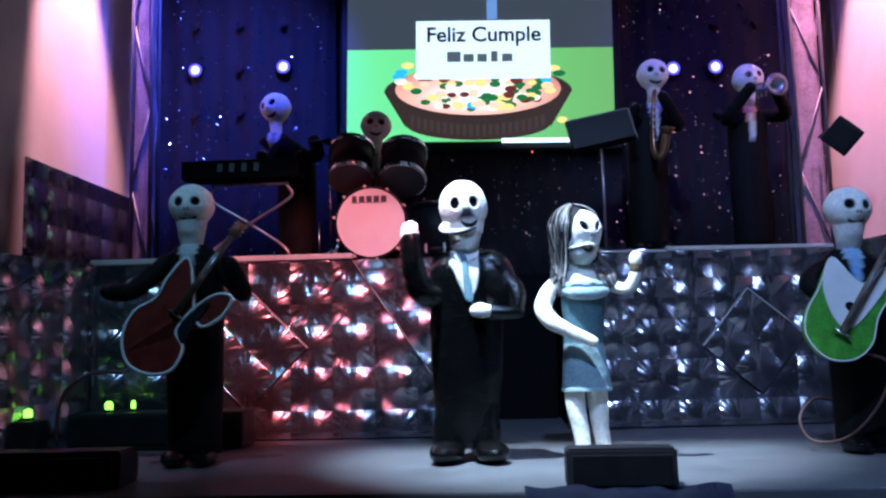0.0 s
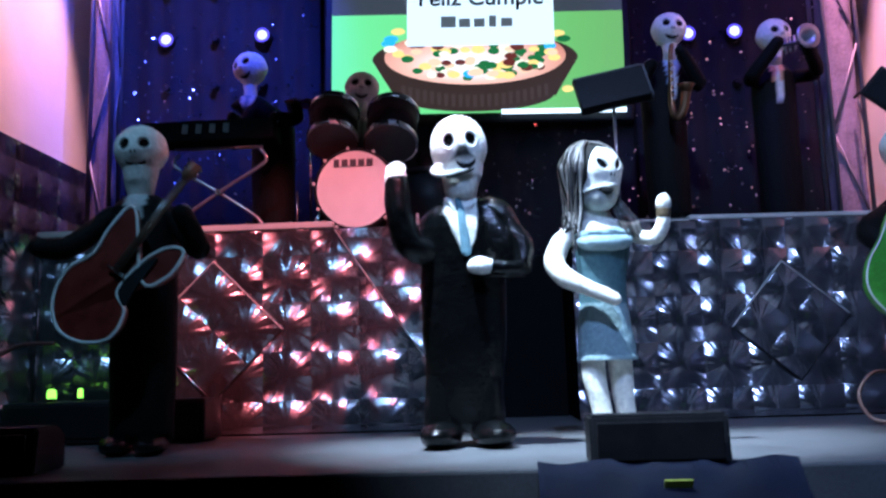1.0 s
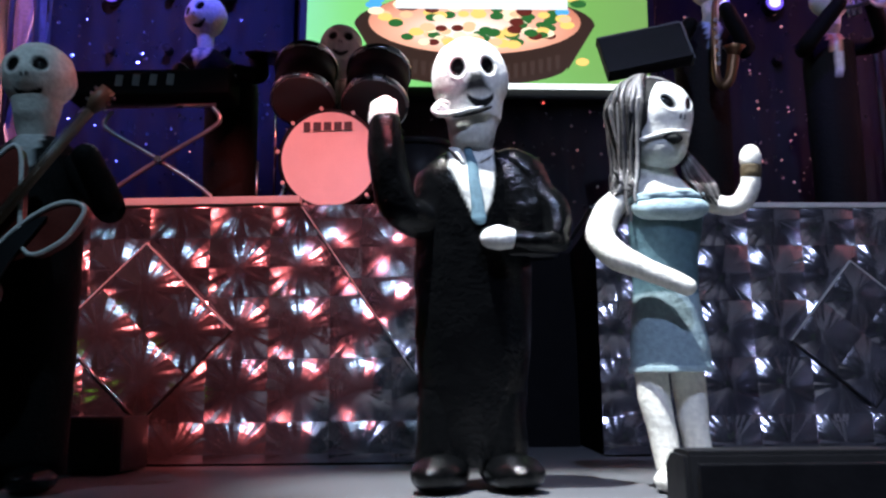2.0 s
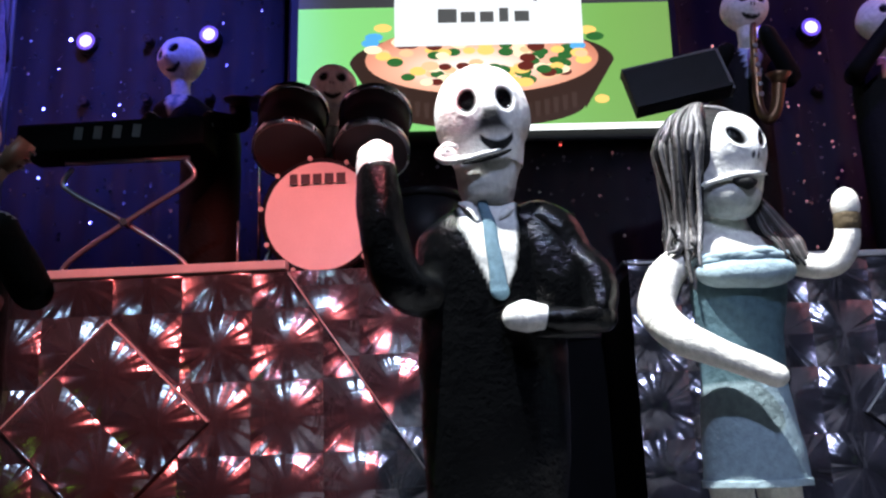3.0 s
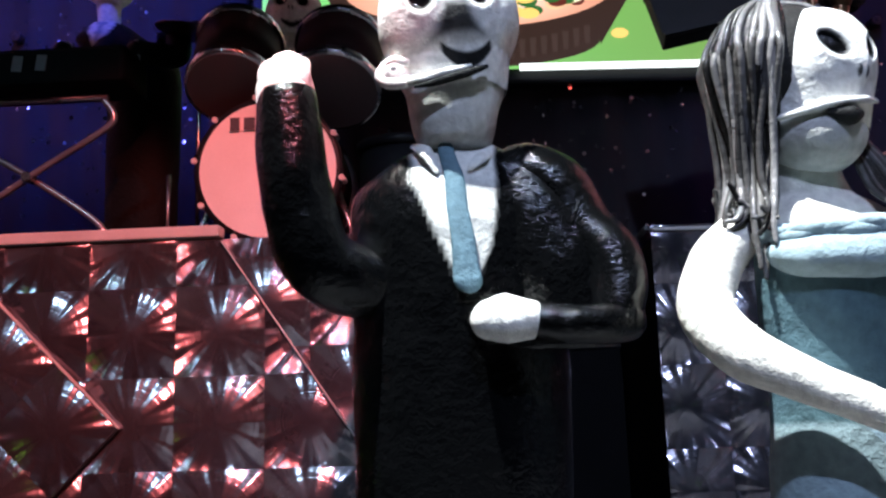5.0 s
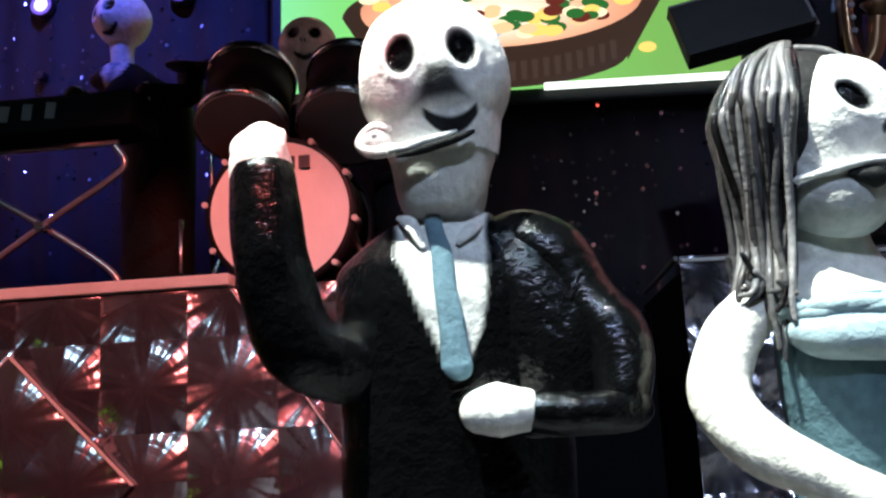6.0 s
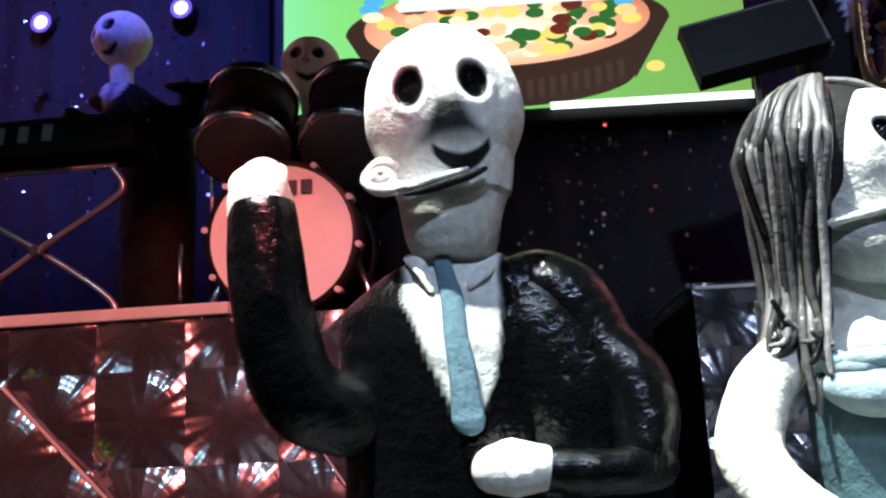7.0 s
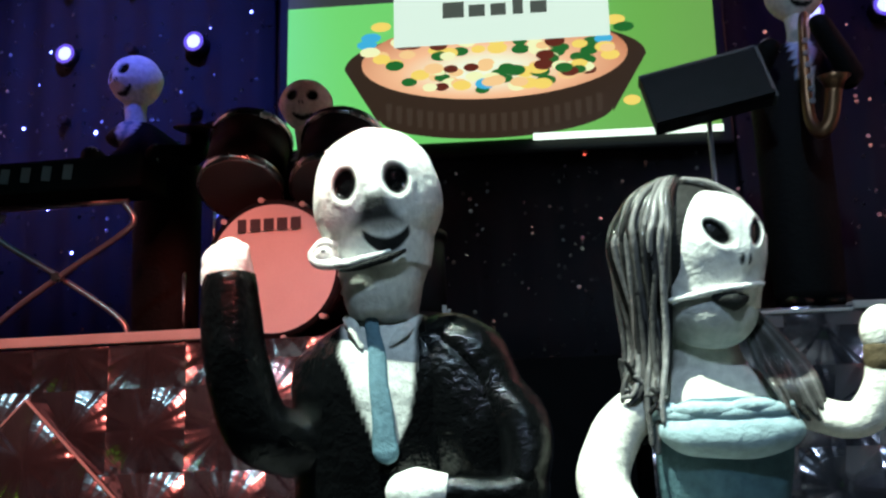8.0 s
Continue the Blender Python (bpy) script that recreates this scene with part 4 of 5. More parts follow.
def bandsman(x, y, z0, head, tall, yaw=0.0, tilt=0.0, shirt=SHIRT, tie=None, arms=(), width=0.026, coat=(0.0045, 0.0045, 0.005), legs=True, detail=44, name="musician_figurine", label="", mouth=None, to=None, size=1.0, neck_wide=0.0085):
    """A musician in a dark suit; head: its centre; arms: rows of three points and a hand flag."""
    c = Clay()
    hx, hy, hz = head
    neck = hz - 0.036
    def front(pts, cols):
        px, py, pz = pts[..., 0] - hx, pts[..., 1], pts[..., 2]
        h = 0.0085 * np.clip((pz - neck + 0.055) / 0.05, 0, 1)
        on = (py < y) & (np.abs(px) < h)
        cols[on] = shirt
        if tie:
            cols[(py < y) & (np.abs(px) < 0.0028) & (pz > neck - 0.05)] = tie
    c.loft([(x, y, z0 + 0.010, width * 0.95, 0.018), (x, y, z0 + 0.4 * (neck - z0), width, 0.020), (x, y, neck - 0.03, width * 1.02, 0.020), (hx, y, neck - 0.010, width * 1.02, 0.018), (hx, y, neck, 0.014, 0.012)], coat, 40, front)
    c.loft([(hx, y - 0.001, neck - 0.006, 0.0085, 0.0085), (hx, hy, neck + 0.006, neck_wide * 0.95, 0.0085), (hx, hy, neck + 0.013, neck_wide, neck_wide), (hx, hy, hz - 0.008, neck_wide * 1.25, neck_wide * 1.2)], tuple(0.85 * w for w in WHITE), 30)
    turn = pose(0, 0, 0, 0, tilt, yaw)
    c.blob(head, (0.0212, 0.0205, 0.0215), WHITE, turn, detail,
           face_paint(((-0.36, 0.12), (0.36, 0.12)), (0.215, 0.225), (0.0, -0.20, 0.07), mouth or (0.02, -0.66, 0.40, 0.075, 0.16), 0.0, True, 0.22, False))
    if legs:
        for s in (-1, 1):
            c.blob((x + s * 0.013, y - 0.014, z0 + 0.008), (0.0120, 0.0200, 0.0080), SUIT)
    for a, b, d, hand in arms:
        c.limb([a, b, d], (0.0088, 0.0088, 0.0075), coat)
        if hand:
            c.blob(d, (0.0072, 0.0070, 0.0076), WHITE if hand == 1 else (0.03, 0.03, 0.03), None, 12)
    return c.build(name, label, 0.0006, (x, y, z0), to or (x, y, z0), (size, size, size))


singer()
woman()
bandsman(-0.250, 0.545, 0, (-0.253, 0.540, 0.2385), 0.26, 4, 0, shirt=(0.45, 0.47, 0.48), tie=(0.5, 0.52, 0.54),
         arms=(((-0.276, 0.540, 0.186), (-0.300, 0.520, 0.160), (-0.316, 0.505, 0.158), 2), ((-0.226, 0.540, 0.184), (-0.200, 0.525, 0.156), (-0.206, 0.505, 0.180), 1)),
         name="guitarist_figurine", label="clay skeleton figurine in black playing a red guitar", detail=60, neck_wide=0.0125, to=(-0.241, 0.551, 0), size=1.045)
bandsman(0.368, 0.548, 0, (0.364, 0.540, 0.2195), 0.24, 8, 3, shirt=(0.3, 0.4, 0.55), tie=(0.25, 0.4, 0.7),
         arms=(((0.345, 0.545, 0.168), (0.318, 0.520, 0.150), (0.344, 0.503, 0.128), 2), ((0.392, 0.545, 0.166), (0.415, 0.525, 0.140), (0.405, 0.500, 0.160), 2)),
         name="guitarist_figurine", label="clay skeleton figurine in black playing a green and white guitar", detail=60, neck_wide=0.0125, to=(0.397, 0.573, 0), size=1.045)
bandsman(-0.206, 0.862, 0.209, (-0.234, 0.860, 0.4290), 0.24, -24, -14, shirt=(0.62, 0.63, 0.66), tie=(0.25, 0.3, 0.4), legs=False,
         arms=(((-0.225, 0.855, 0.380), (-0.235, 0.830, 0.350), (-0.240, 0.808, 0.352), 1), ((-0.180, 0.855, 0.380), (-0.172, 0.830, 0.355), (-0.190, 0.808, 0.350), 1)),
         name="keyboardist_figurine", label="clay skeleton figurine in black behind the keyboard", detail=50, to=(-0.210, 0.860, TOP), size=1.0)
bandsman(-0.097, 0.872, 0.209, (-0.097, 0.862, 0.4020), 0.22, 6, 4, shirt=(0.55, 0.6, 0.55), tie=(0.2, 0.2, 0.2), legs=False,
         arms=(((-0.122, 0.868, 0.350), (-0.140, 0.850, 0.335), (-0.130, 0.835, 0.372), 1), ((-0.072, 0.868, 0.350), (-0.055, 0.850, 0.340), (-0.058, 0.835, 0.362), 1)),
         name="drummer_figurine", label="clay skeleton figurine sitting behind the drum kit", detail=50, to=(-0.103, 0.884, TOP + 0.001), size=1.0)
bandsman(0.272, 0.850, 0.209, (0.282, 0.838, 0.4500), 0.25, 4, 4, shirt=(0.35, 0.45, 0.6), tie=(0.6, 0.65, 0.7),
         arms=(((0.248, 0.848, 0.398), (0.240, 0.825, 0.378), (0.252, 0.808, 0.397), 1), ((0.300, 0.848, 0.398), (0.310, 0.825, 0.378), (0.288, 0.808, 0.412), 1)),
         name="saxophonist_figurine", label="clay skeleton figurine in black playing a saxophone", detail=44, to=(0.267, 0.898, TOP_R), size=1.02)
bandsman(0.418, 0.868, 0.209, (0.420, 0.856, 0.4480), 0.25, 12, -6, shirt=(0.62, 0.35, 0.22), tie=(0.7, 0.72, 0.75),
         arms=(((0.394, 0.866, 0.398), (0.385, 0.840, 0.392), (0.410, 0.815, 0.425), 2), ((0.446, 0.866, 0.398), (0.462, 0.840, 0.396), (0.440, 0.812, 0.425), 2)),
         name="trumpeter_figurine", label="clay skeleton figurine in black playing a trumpet", detail=44, to=(0.412, 0.929, TOP_R), size=1.02)


# ---- instruments ----
def guitar(at, turn, scale, body, label, pick, strap):
    base = thing("electric_guitar", at, label, "guitar", "guitars")
    base.rotation_euler = (radians(-6), radians(turn), 0)
    k = scale
    shape = [(0.021 * k, 0.062 * k), (0.002 * k, 0.047 * k), (-0.010 * k, 0.026 * k), (-0.030 * k, 0.014 * k), (-0.040 * k, -0.010 * k), (-0.034 * k, -0.034 * k), (-0.014 * k, -0.045 * k), (0.008 * k, -0.042 * k),
             (0.018 * k, -0.022 * k), (0.011 * k, -0.006 * k), (0.026 * k, 0.014 * k), (0.046 * k, 0.027 * k), (0.060 * k, 0.027 * k), (0.062 * k, 0.020 * k), (0.050 * k, 0.004 * k), (0.030 * k, 0.002 * k)]
    if not strap:
        shape = [(-0.008 * k, 0.046 * k), (-0.022 * k, 0.020 * k), (-0.034 * k, 0.000 * k), (-0.036 * k, -0.022 * k), (-0.020 * k, -0.042 * k), (0.004 * k, -0.044 * k), (0.022 * k, -0.030 * k), (0.030 * k, -0.006 * k),
                 (0.046 * k, 0.020 * k), (0.040 * k, 0.036 * k), (0.020 * k, 0.024 * k), (0.006 * k, 0.038 * k)]
    line = [(p.x, p.z) for p in spline([(x, 0, z) for x, z in shape], 5, True)]
    part("body", slab(line, 0.008), body, base)
    part("binding", tube([(x, -0.0042, z) for x, z in line], 0.0014 if strap else 0.0007, 8, True), WHITE_PAINT, base, "white painted edge")
    if strap:
        part("pickguard", slab([(p.x, p.z) for p in spline([(0.018 * k, 0, -0.018 * k), (0.013 * k, 0, -0.004 * k), (0.028 * k, 0, 0.013 * k), (0.042 * k, 0, 0.020 * k), (0.036 * k, 0, 0.010 * k), (0.026 * k, 0, -0.004 * k)], 5, True)], 0.0015, None, (0, -0.005, 0)), BLACK_GLOSS, base)
    else:
        part("pickguard", slab([(p.x, p.z) for p in spline([(-0.008 * k, 0, 0.044 * k), (-0.019 * k, 0, 0.016 * k), (-0.010 * k, 0, -0.018 * k), (0.008 * k, 0, -0.020 * k), (0.044 * k, 0, 0.022 * k), (0.038 * k, 0, 0.033 * k), (0.016 * k, 0, 0.018 * k)], 5, True)], 0.0015, None, (0.002, -0.005, 0.008)), WHITE_PAINT, base, "white pickguard")
    n0, n1 = (Vector((0.010 * k, -0.007, 0.010 * k)), Vector((0.062 * k, -0.009, 0.082 * k))) if strap else (Vector((-0.006 * k, -0.008, -0.020 * k)), Vector((0.055 * k, -0.010, 0.075 * k)))
    neck = part("neck", tube([n0, n1], [0.0034, 0.0028], 8), WOOD, base, "dark wooden neck")
    d = (n1 - n0).normalized()
    headstock = part("headstock", tube([n1, n1 + d * 0.006, n1 + d * 0.016], [0.003, 0.0055, 0.0045], 8), WOOD, base)
    part("bridge", tube([n0 + Vector((-0.006, -0.001, 0.004)), n0 + Vector((0.006, -0.001, -0.004))], 0.0014, 8), CHROME, base)
    for s in range(4):
        o = Vector((-0.0015 + 0.001 * s, -0.0042, 0.0012 - 0.0008 * s))
        part("string", tube([n0 + o, n1 + o], 0.00022, 4), CHROME, neck)
    for s in (0, 1, 2):
        q = n1 + d * (0.005 + 0.004 * s)
        part("tuning_peg", tube([q + Vector((-0.006, 0, 0.004)), q + Vector((0.006, 0, -0.004))], 0.001, 6), CHROME, headstock)
    return base


guitar((-0.252, 0.503, 0.132), 0, 0.98, RED_LACQUER, "dark red electric guitar with a white painted edge", BLACK_GLOSS, True)
guitar((0.366, 0.525, 0.130), 0, 0.98, GREEN_LACQUER, "green electric guitar with a large white pickguard", WHITE_PAINT, False)


def keyboard():
    base = thing("keyboard", (-0.2645, 0.795, 0.3225), "black stage keyboard on an X-shaped stand", "keyboard")
    part("case", box((0.150, 0.040, 0.024), (0, 0, 0.013), 0.003), SOOT, base)
    part("panel", box((0.146, 0.012, 0.004), (0, 0.012, 0.027), 0.001), SOOT, base)
    part("key_bed", box((0.140, 0.016, 0.002), (0, 0.002, 0.0258), 0.0008), WHITE_PAINT, base, "white keys")
    for k in range(4):
        part("letter_bar", box((0.0065, 0.0008, 0.0105), (-0.0245 + 0.0155 * k, -0.0204, 0.0145), 0.0003, pose(0, 0, 0, 0, 6, 0)), GREY, base, "pale grey bar of writing")
    stand = thing("keyboard_stand", (-0.2545, 0.795, TOP), "grey metal X-shaped keyboard stand", "stand")
    h = 0.3225 - TOP - 0.003
    part("tube_leg", tube(spline([(-0.046, -0.006, 0.002), (-0.045, -0.006, 0.020), (0.0, -0.006, 0.052), (0.046, -0.006, 0.080), (0.054, -0.006, 0.090), (0.047, -0.006, h - 0.004)], 6), 0.0021, 10), SILVER, stand)
    part("tube_leg", tube(spline([(0.046, 0.0, 0.002), (0.045, 0.0, 0.020), (0.0, 0.0, 0.052), (-0.046, 0.0, 0.080), (-0.054, 0.0, 0.090), (-0.047, 0.0, h - 0.004)], 6), 0.0021, 10), SILVER, stand)
    part("crossbar", tube([(-0.050, -0.006, h - 0.002), (0.050, -0.006, h - 0.002)], 0.0020, 10), SILVER, stand)
    part("bolt", tube([(0.0, -0.010, 0.052), (0.0, 0.004, 0.052)], 0.003, 10), CHROME, stand)


keyboard()


def drum(name, foot, top, r, shell, label, skin=HEADSKIN, lugs=8, front_skin=None):
    """A drum along its axis: shell, two hoops, two skins and lugs."""
    a, b = Vector(foot), Vector(top)
    length = (b - a).length
    base = thing(name, foot, label, "drum", "drum kit")
    local = (b - a)
    part("shell", lathe([(r * 0.96, 0), (r * 0.96, length)], (0, 0, 0), local, 48), shell, base)
    for h in (length, 0.0):
        hoop = part("hoop", lathe([(r * 0.955, h - 0.003), (r * 1.03, h - 0.003), (r * 1.03, h + 0.003), (r * 0.955, h + 0.003)], (0, 0, 0), local, 48), BLACK_GLOSS if name in ("bass_drum", "floor_tom") else CHROME, base)
    d = local.normalized()
    part("skin", lathe([(r * 0.95, -0.0036), (r * 0.95, -0.0026)], (0, 0, 0), local, 48), front_skin or skin, base)
    part("skin", lathe([(r * 0.95, length + 0.0026), (r * 0.95, length + 0.0036)], (0, 0, 0), local, 48), skin, base)
    side = d.orthogonal().normalized()
    other = d.cross(side)
    for k in range(lugs):
        w = math.cos(6.2832 * (k + 0.5) / lugs) * side + math.sin(6.2832 * (k + 0.5) / lugs) * other
        part("lug", tube([w * r * 1.035 + d * -0.005, w * r * 1.035 + d * 0.008], 0.0019, 8), TRIM, hoop)
    return base


SMOKE = surface("smoked_skin", (0.10, 0.08, 0.085), 0.35, vary=0.1)
bass = drum("bass_drum", (-0.0995, 0.7860, 0.2630), (-0.0995, 0.844, 0.2650), 0.0450, MAROON, "bass drum with a plain white front skin", lugs=10)
for k, (w, h) in enumerate(((0.006, 0.0085), (0.007, 0.008), (0.007, 0.008), (0.007, 0.008), (0.007, 0.008))):
    part("letter_bar", box((w, 0.0006, h), (-0.020 + 0.0092 * k, -0.0062, 0.0290), 0.0002), INK, bass, "dark bar of writing")
for s in (-1, 1):
    part("spur", tube([(s * 0.040, 0.02, -0.010), (s * 0.052, 0.012, -0.047)], 0.002, 8), CHROME, bass)
drum("rack_tom", (-0.1265, 0.7960, 0.3230), (-0.1285, 0.8220, 0.3640), 0.0290, MAROON, "small maroon rack tom tilted towards the drummer", front_skin=SMOKE, lugs=0)
drum("rack_tom", (-0.0605, 0.7960, 0.3180), (-0.0595, 0.8220, 0.3580), 0.0300, MAROON, "small maroon rack tom tilted towards the drummer", front_skin=SMOKE, lugs=0)
drum("floor_tom", (-0.022, 0.845, 0.231), (-0.022, 0.845, 0.290), 0.0300, BLACK, "maroon floor tom beside the bass drum", front_skin=SMOKE)


def cymbal_stand(x, y, high, r, lean):
    base = thing("cymbal", (x, y, TOP), "brass cymbal on a thin chrome stand", "cymbal", "drum kit")
    part("pole", tube([(0, 0, 0.01), (0, 0, high - TOP)], 0.0013, 8), CHROME, base)
    for k in range(3):
        a = 2.09 * k + 0.4
        part("leg", tube([(0, 0, 0.022), (0.018 * math.cos(a), 0.018 * math.sin(a), 0.001)], 0.0011, 6), CHROME, base)
    plate = lathe([(0.003, 0.003), (r * 0.2, 0.0045), (r * 0.28, 0.002), (r, -0.003), (r, -0.0036), (r * 0.28, 0.0012), (0.003, 0.002)], (0, 0, 0), (0, 0, 1), 40)
    bmesh.ops.transform(plate, matrix=pose(0, 0, high - TOP, lean, 10, 0), verts=plate.verts)
    part("plate", plate, BRASS, base)


cymbal_stand(-0.158, 0.826, 0.378, 0.030, 8)
pole = thing("hardware_stand", (-0.168, 0.800, TOP), "short thin chrome rod beside the drum kit", "stand", "drum kit")
part("pole", tube([(0, 0, 0.002), (0, 0, 0.052)], 0.0013, 8), CHROME, pole)
part("foot", lathe([(0.006, 0.0), (0.006, 0.002), (0.002, 0.004)], (0, 0, 0), (0, 0, 1), 16), BLACK, pole)


def music_stand():
    base = thing("music_stand", (0.200, 0.851, TOP_R), "black music stand with a deep tilted desk", "music stand")
    turn = pose(0, 0, 0, -14, -11, 0)
    c = Vector((-0.002, -0.004, 0.1600))
    part("desk", box((0.083, 0.013, 0.043), c, 0.0012, turn), BLACK, base)
    part("top_edge", box((0.084, 0.013, 0.0022), c + turn.to_3x3() @ Vector((0, 0.0, 0.0226)), 0.0006, turn), GREY, base, "paler top edge")
    part("front_lip", box((0.083, 0.004, 0.003), c + turn.to_3x3() @ Vector((0, -0.0085, -0.0195)), 0.0006, turn), BLACK, base)
    part("side_edge", box((0.0022, 0.013, 0.044), c + turn.to_3x3() @ Vector((0.0426, 0, 0)), 0.0006, turn), GREY, base)
    part("post", tube([(0, 0.004, 0.006), (0, 0.004, 0.156)], 0.0019, 8), SILVER, base)
    part("foot", lathe([(0.020, 0.0), (0.020, 0.003), (0.004, 0.007)], (0, 0.004, 0.0), (0, 0.004, 1), 24), BLACK, base)


music_stand()


def saxophone():
    base = thing("saxophone", (0.271, 0.853, 0.350), "brass saxophone held by the player", "saxophone")
    pts = spline([(0.004, 0.014, 0.084), (0.003, 0.004, 0.090), (-0.001, -0.002, 0.080), (-0.003, -0.003, 0.045), (-0.004, -0.004, 0.010), (0.000, -0.010, -0.004), (0.007, -0.012, 0.004), (0.011, -0.014, 0.026)], 6)
    n = len(pts)
    part("tube_body", tube(pts, [0.0018 + 0.0042 * (i / (n - 1)) ** 1.1 for i in range(n)], 12), BRASS, base)
    part("bell", lathe([(0.0055, 0.0), (0.0075, 0.006), (0.011, 0.010), (0.0105, 0.0102), (0.006, 0.005)], (0.011, -0.014, 0.024), (0.013, -0.018, 0.060), 24), BRASS, base)
    for k in range(6):
        part("key", lathe([(0.0022, 0), (0.0020, 0.0012)], (-0.002, -0.007, 0.02 + 0.009 * k), (-0.002, -0.02, 0.02 + 0.009 * k), 10), SILVER, base)


def trumpet():
    base = thing("trumpet", (0.4215, 0.862, 0.4390), "silver trumpet with its bell to the front", "trumpet")
    part("tube_body", tube(spline([(-0.018, 0.036, 0.004), (-0.010, 0.024, 0.004), (0.0, 0.010, 0.001), (0.006, -0.002, 0.0)], 5), 0.0022, 10), SILVER, base)
    part("bell", lathe([(0.0025, 0.0), (0.004, 0.010), (0.008, 0.018), (0.0150, 0.022), (0.0155, 0.0225), (0.0080, 0.0190), (0.0035, 0.010), (0.001, 0.004)], (0.004, 0.006, 0), (0.0085, -0.014, 0.0), 32), SILVER, base)
    for k in range(3):
        part("valve", tube([(-0.006 + 0.004 * k, 0.020 - 0.004 * k, -0.008), (-0.006 + 0.004 * k, 0.020 - 0.004 * k, 0.012)], 0.0018, 8), SILVER, base)


saxophone()
trumpet()


# ---- stage gear ----
def wedge(at, size, turn, label):
    base = thing("floor_monitor", at, label, "monitor speaker", "floor monitors")
    base.rotation_euler = (0, 0, radians(turn))
    w, d, h = size
    side = [(-d / 2, 0), (d / 2, 0), (d / 2, h * 0.8), (d / 2 - 0.012, h), (-d / 2 + 0.004, h)]
    bm = bmesh.new()
    a = [bm.verts.new((-w / 2, y, z)) for y, z in side]
    b = [bm.verts.new((w / 2, y, z)) for y, z in side]
    bm.faces.new(a[::-1])
    bm.faces.new(b)
    for i in range(5):
        bm.faces.new((a[i], a[(i + 1) % 5], b[(i + 1) % 5], b[i]))
    bmesh.ops.recalc_face_normals(bm, faces=bm.faces[:])
    bmesh.ops.bevel(bm, geom=bm.edges[:], offset=0.0018, segments=2, affect="EDGES")
    part("cabinet", bm, BLACK, base)
    part("grille", box((w * 0.9, 0.002, h * 0.75), (0, -d / 2 - 0.0008, h * 0.48), 0.0006), BLACK_GLOSS, base)
    part("handle", box((0.016, 0.003, 0.004), (0, d / 2 + 0.001, h * 0.45), 0.001), BLACK_GLOSS, base)


wedge((0.1410, 0.394, 0), (0.081, 0.044, 0.0295), -2, "small black floor monitor at the stage edge")
wedge((-0.306, 0.425, 0), (0.105, 0.050, 0.0300), 4, "small black floor monitor at the stage edge")


def amplifier():
    base = thing("amplifier", (-0.3280, 0.698, 0), "low black amplifier box behind the guitarist", "amplifier")
    part("cabinet", box((0.198, 0.055, 0.040), (0, 0, 0.0215), 0.003), BLACK, base)
    part("front_grille", box((0.186, 0.002, 0.030), (0, -0.0282, 0.022), 0.001), BLACK_GLOSS, base)
    for s in (-1, 1):
        part("foot", box((0.012, 0.03, 0.003), (s * 0.08, 0, 0.0015), 0.0005), BLACK, base)


amplifier()
GREEN_LAMP = glow("green_lamp", (0.45, 0.95, 0.05), 2.2)
for x, y, z, s in ((-0.388, 0.690, 0.0417, 1.0), (-0.364, 0.700, 0.0417, 0.6), (-0.455, 0.640, 0.038, 1.0)):
    base = thing("indicator_lamp", (x, y, z), "small yellow-green indicator lamp", "lamp", "indicator lamps")
    part("bulb", lathe([(0.0042 * s, 0.002), (0.0046 * s, 0.006), (0.0040 * s, 0.011), (0.0015 * s, 0.0125)], (0, 0, 0), (0, 0, 1), 14), GREEN_LAMP, base)
    part("socket", lathe([(0.0050 * s, 0.0), (0.0050 * s, 0.003)], (0, 0, 0), (0, 0, 1), 14), BLACK, base)
base = thing("lamp_block", (-0.455, 0.640, 0), "small black block under an indicator lamp", "block")
part("block", box((0.03, 0.03, 0.038), (0, 0, 0.019), 0.002), BLACK, base)

tagged(part("guitar_cable", tube(spline([(-0.300, 0.520, 0.090), (-0.335, 0.525, 0.088), (-0.362, 0.53, 0.068), (-0.372, 0.54, 0.03), (-0.365, 0.55, 0.003), (-0.33, 0.53, 0.002), (-0.30, 0.50, 0.002)], 8), 0.0016, 8), CORD), "thin black guitar cable looping to the floor", "cable", "cables")
tagged(part("guitar_cable", tube(spline([(0.386, 0.527, 0.092), (0.404, 0.525, 0.082), (0.398, 0.535, 0.048), (0.376, 0.555, 0.016), (0.350, 0.575, 0.010), (0.342, 0.585, 0.030), (0.360, 0.595, 0.048), (0.385, 0.600, 0.045)], 8), 0.0014, 8), CORD), "thin reddish guitar cable in a loop", "cable", "cables")


MAUVE_CLOTH = surface("mauve_wrap", (0.15, 0.115, 0.15), 0.85, vary=0.45, grain=260, stain=38, bump=0.5, depth=0.0015)


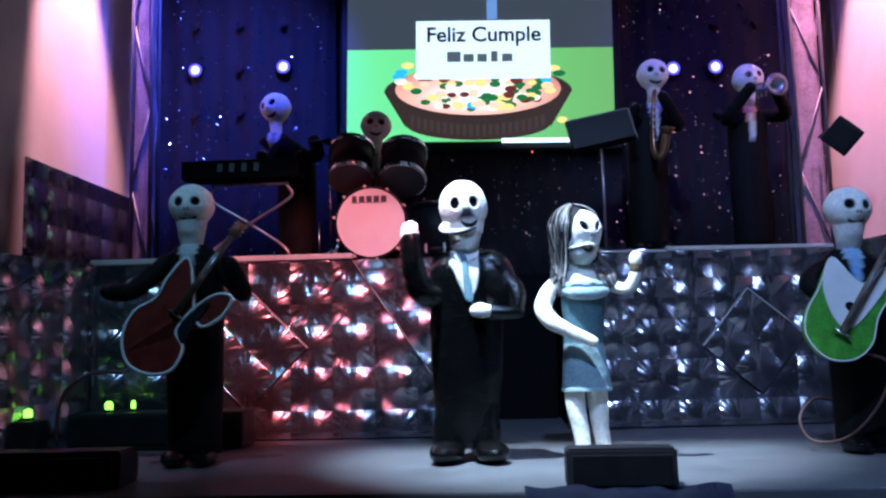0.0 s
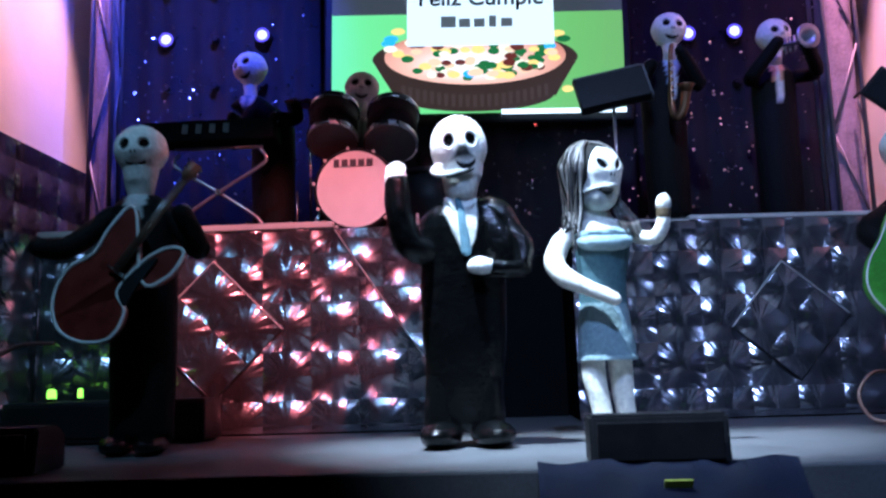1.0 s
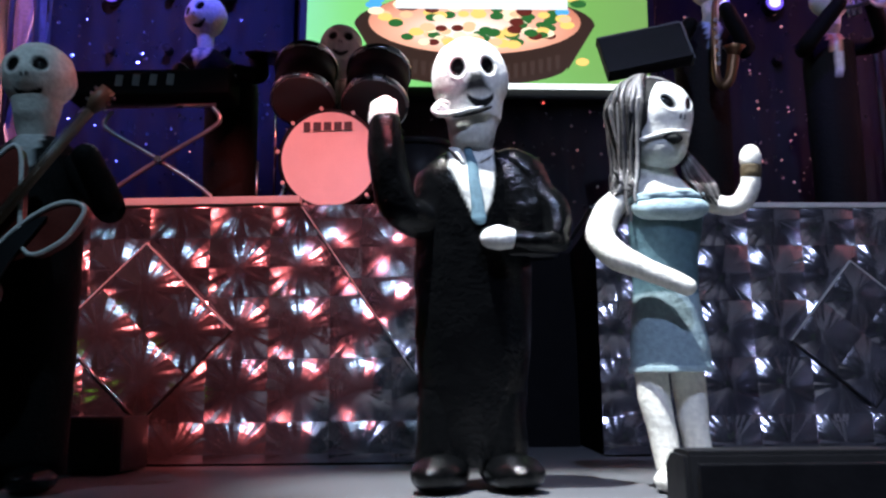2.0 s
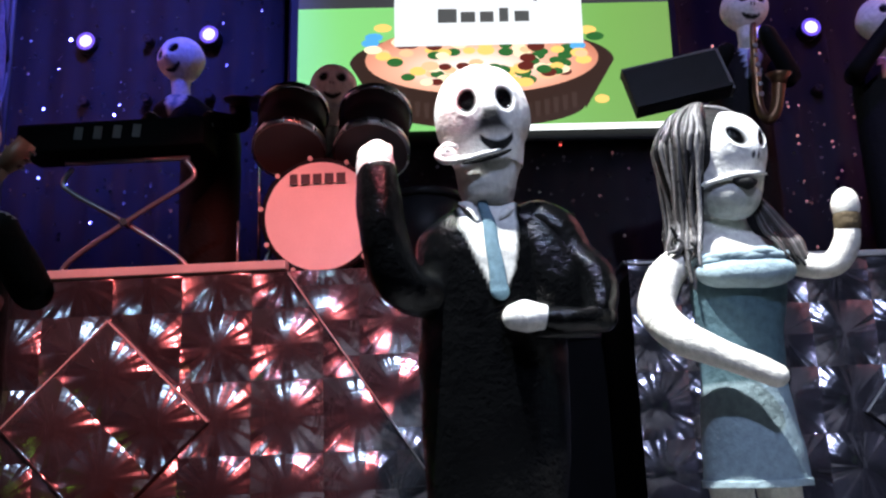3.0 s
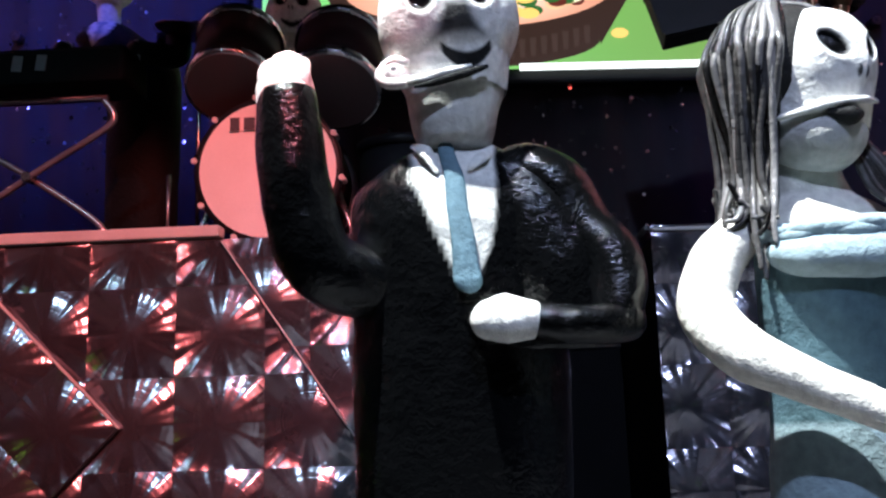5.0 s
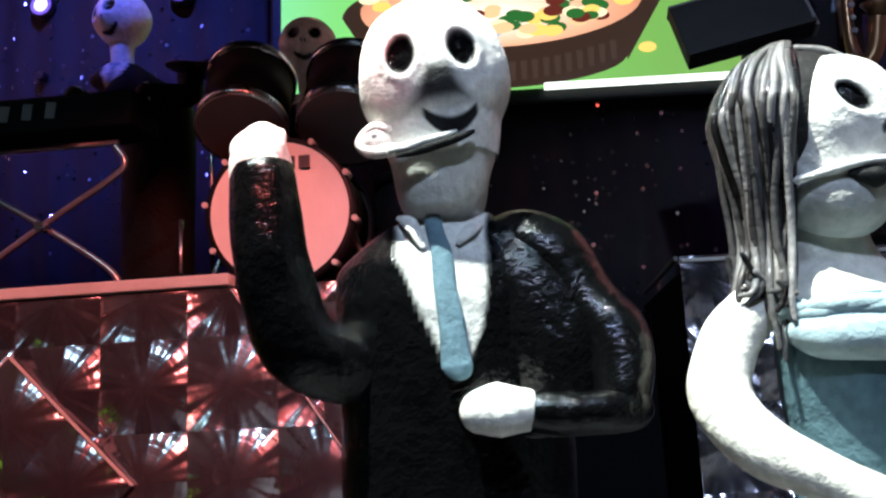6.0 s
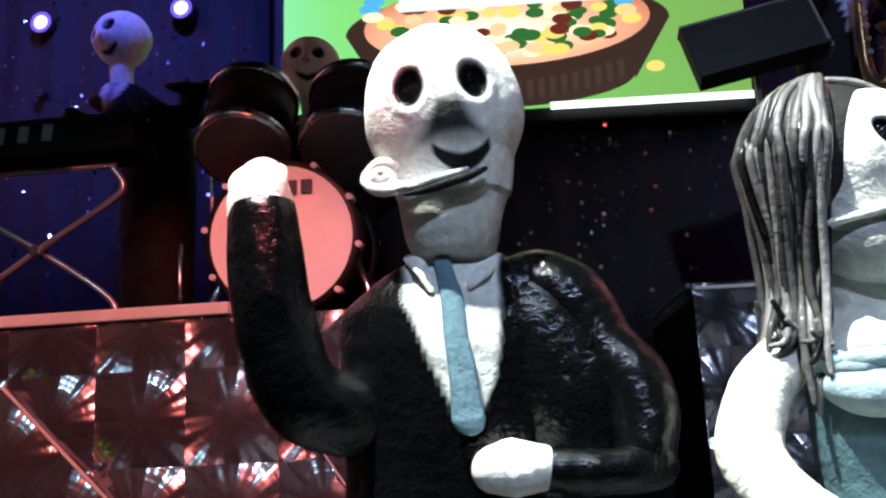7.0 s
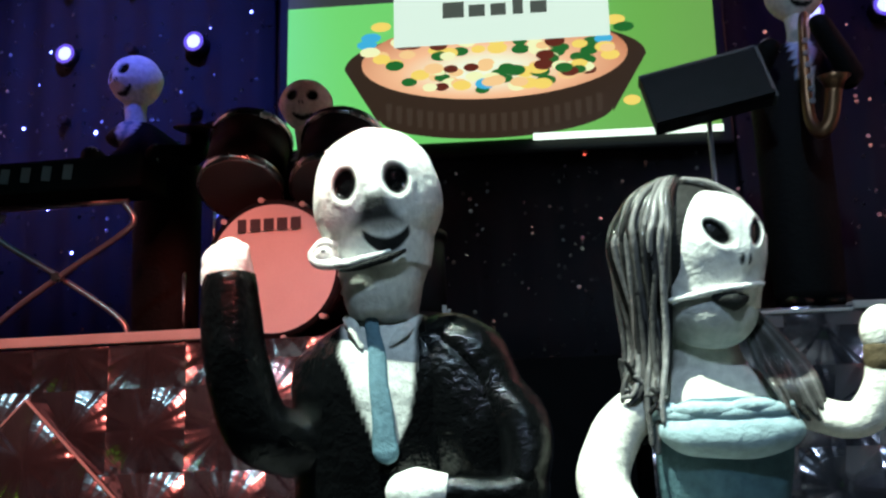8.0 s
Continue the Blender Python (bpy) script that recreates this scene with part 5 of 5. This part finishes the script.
def truss_tower(x, y, w, z):
    """A slim truss wrapped in creased cloth, its chords showing at the corners."""
    base = thing("truss_tower", (x, y, z), "slim metal truss tower wrapped in creased mauve cloth", "truss", "truss towers")
    high = 0.70
    for sx in (-1, 1):
        for sy in (-1, 1):
            part("chord", tube([(sx * w / 2, sy * w / 2, 0), (sx * w / 2, sy * w / 2, high)], 0.0026, 8), TRUSS, base)
    n = 6
    for k in range(n):
        z0, z1 = high * k / n, high * (k + 1) / n
        s = 1 if k % 2 else -1
        part("brace", tube([(-s * w / 2, -w / 2, z0), (s * w / 2, -w / 2, z1)], 0.0015, 6), TRUSS, base)
        part("brace", tube([(w / 2, -s * w / 2, z0), (w / 2, s * w / 2, z1)], 0.0015, 6), TRUSS, base)
    bm = bmesh.new()
    sides, levels, rings = 48, 60, []
    for j in range(levels + 1):
        h = high * j / levels
        row = []
        for i in range(sides):
            a = 6.2832 * i / sides
            square = 1 / max(abs(math.cos(a)), abs(math.sin(a)))
            crease = noise.noise(Vector((math.cos(a) * 3.0, math.sin(a) * 3.0 + x * 20, h * 16))) + 0.6 * noise.noise(Vector((a * 5.0, x * 9, h * 4)))
            r = 0.44 * w * min(square, 1.28) + 0.0030 * crease
            row.append(bm.verts.new((r * math.cos(a), r * math.sin(a), h)))
        rings.append(row)
    for p, q in zip(rings, rings[1:]):
        for i in range(sides):
            bm.faces.new((p[i], p[(i + 1) % sides], q[(i + 1) % sides], q[i])).smooth = True
    bm.faces.new(rings[0][::-1])
    bm.faces.new(rings[-1])
    part("wrap", bm, MAUVE_CLOTH, base, "creased mauve cloth")


truss_tower(-0.4235, 0.868, 0.026, TOP)
truss_tower(0.496, 0.935, 0.040, TOP_R)


def hung_speaker():
    base = thing("hanging_speaker", (0.496, 0.815, 0.360), "small black loudspeaker hung askew from a rod", "speaker")
    turn = pose(0, 0, 0, 18, 42, -12)
    part("cabinet", box((0.037, 0.026, 0.037), (0, 0, 0), 0.002, turn), BLACK, base)
    part("grille", box((0.031, 0.002, 0.031), turn.to_3x3() @ Vector((0, -0.0135, 0)), 0.001, turn), BLACK_GLOSS, base)
    part("rod", tube([(0, 0.004, 0.0), (0.004, 0.05, 0.02), (0.006, 0.092, 0.02)], 0.002, 8), BLACK, base)


hung_speaker()

cloth = bmesh.new()
rows = []
for i in range(41):
    x = 0.068 + 0.15 * i / 40
    rows.append([cloth.verts.new((x, 0.3685 - 0.004 * j + (0.004 + 0.002 * math.sin(x * 220)) * (j == 0), 0.0035 - (0.002 + 0.028 * j / 6 if j else 0) + 0.0012 * math.sin(x * 130 + j))) for j in range(7)])
for r, q in zip(rows, rows[1:]):
    for j in range(6):
        cloth.faces.new((r[j], q[j], q[j + 1], r[j + 1])).smooth = True
bmesh.ops.solidify(cloth, geom=cloth.faces[:], thickness=0.0012)
cover = thing("edge_cloth", (0, 0, 0), "dark blue cloth with a yellow patch hanging over the stage edge", "cloth")
part("cloth", cloth, BLUE_CLOTH, cover)
part("patch", box((0.016, 0.0012, 0.005), (0.146, 0.3570, -0.0085), 0.0004, pose(0, 0, 0, 25, 0, 0)), YELLOW, cover, "faded yellow patch")
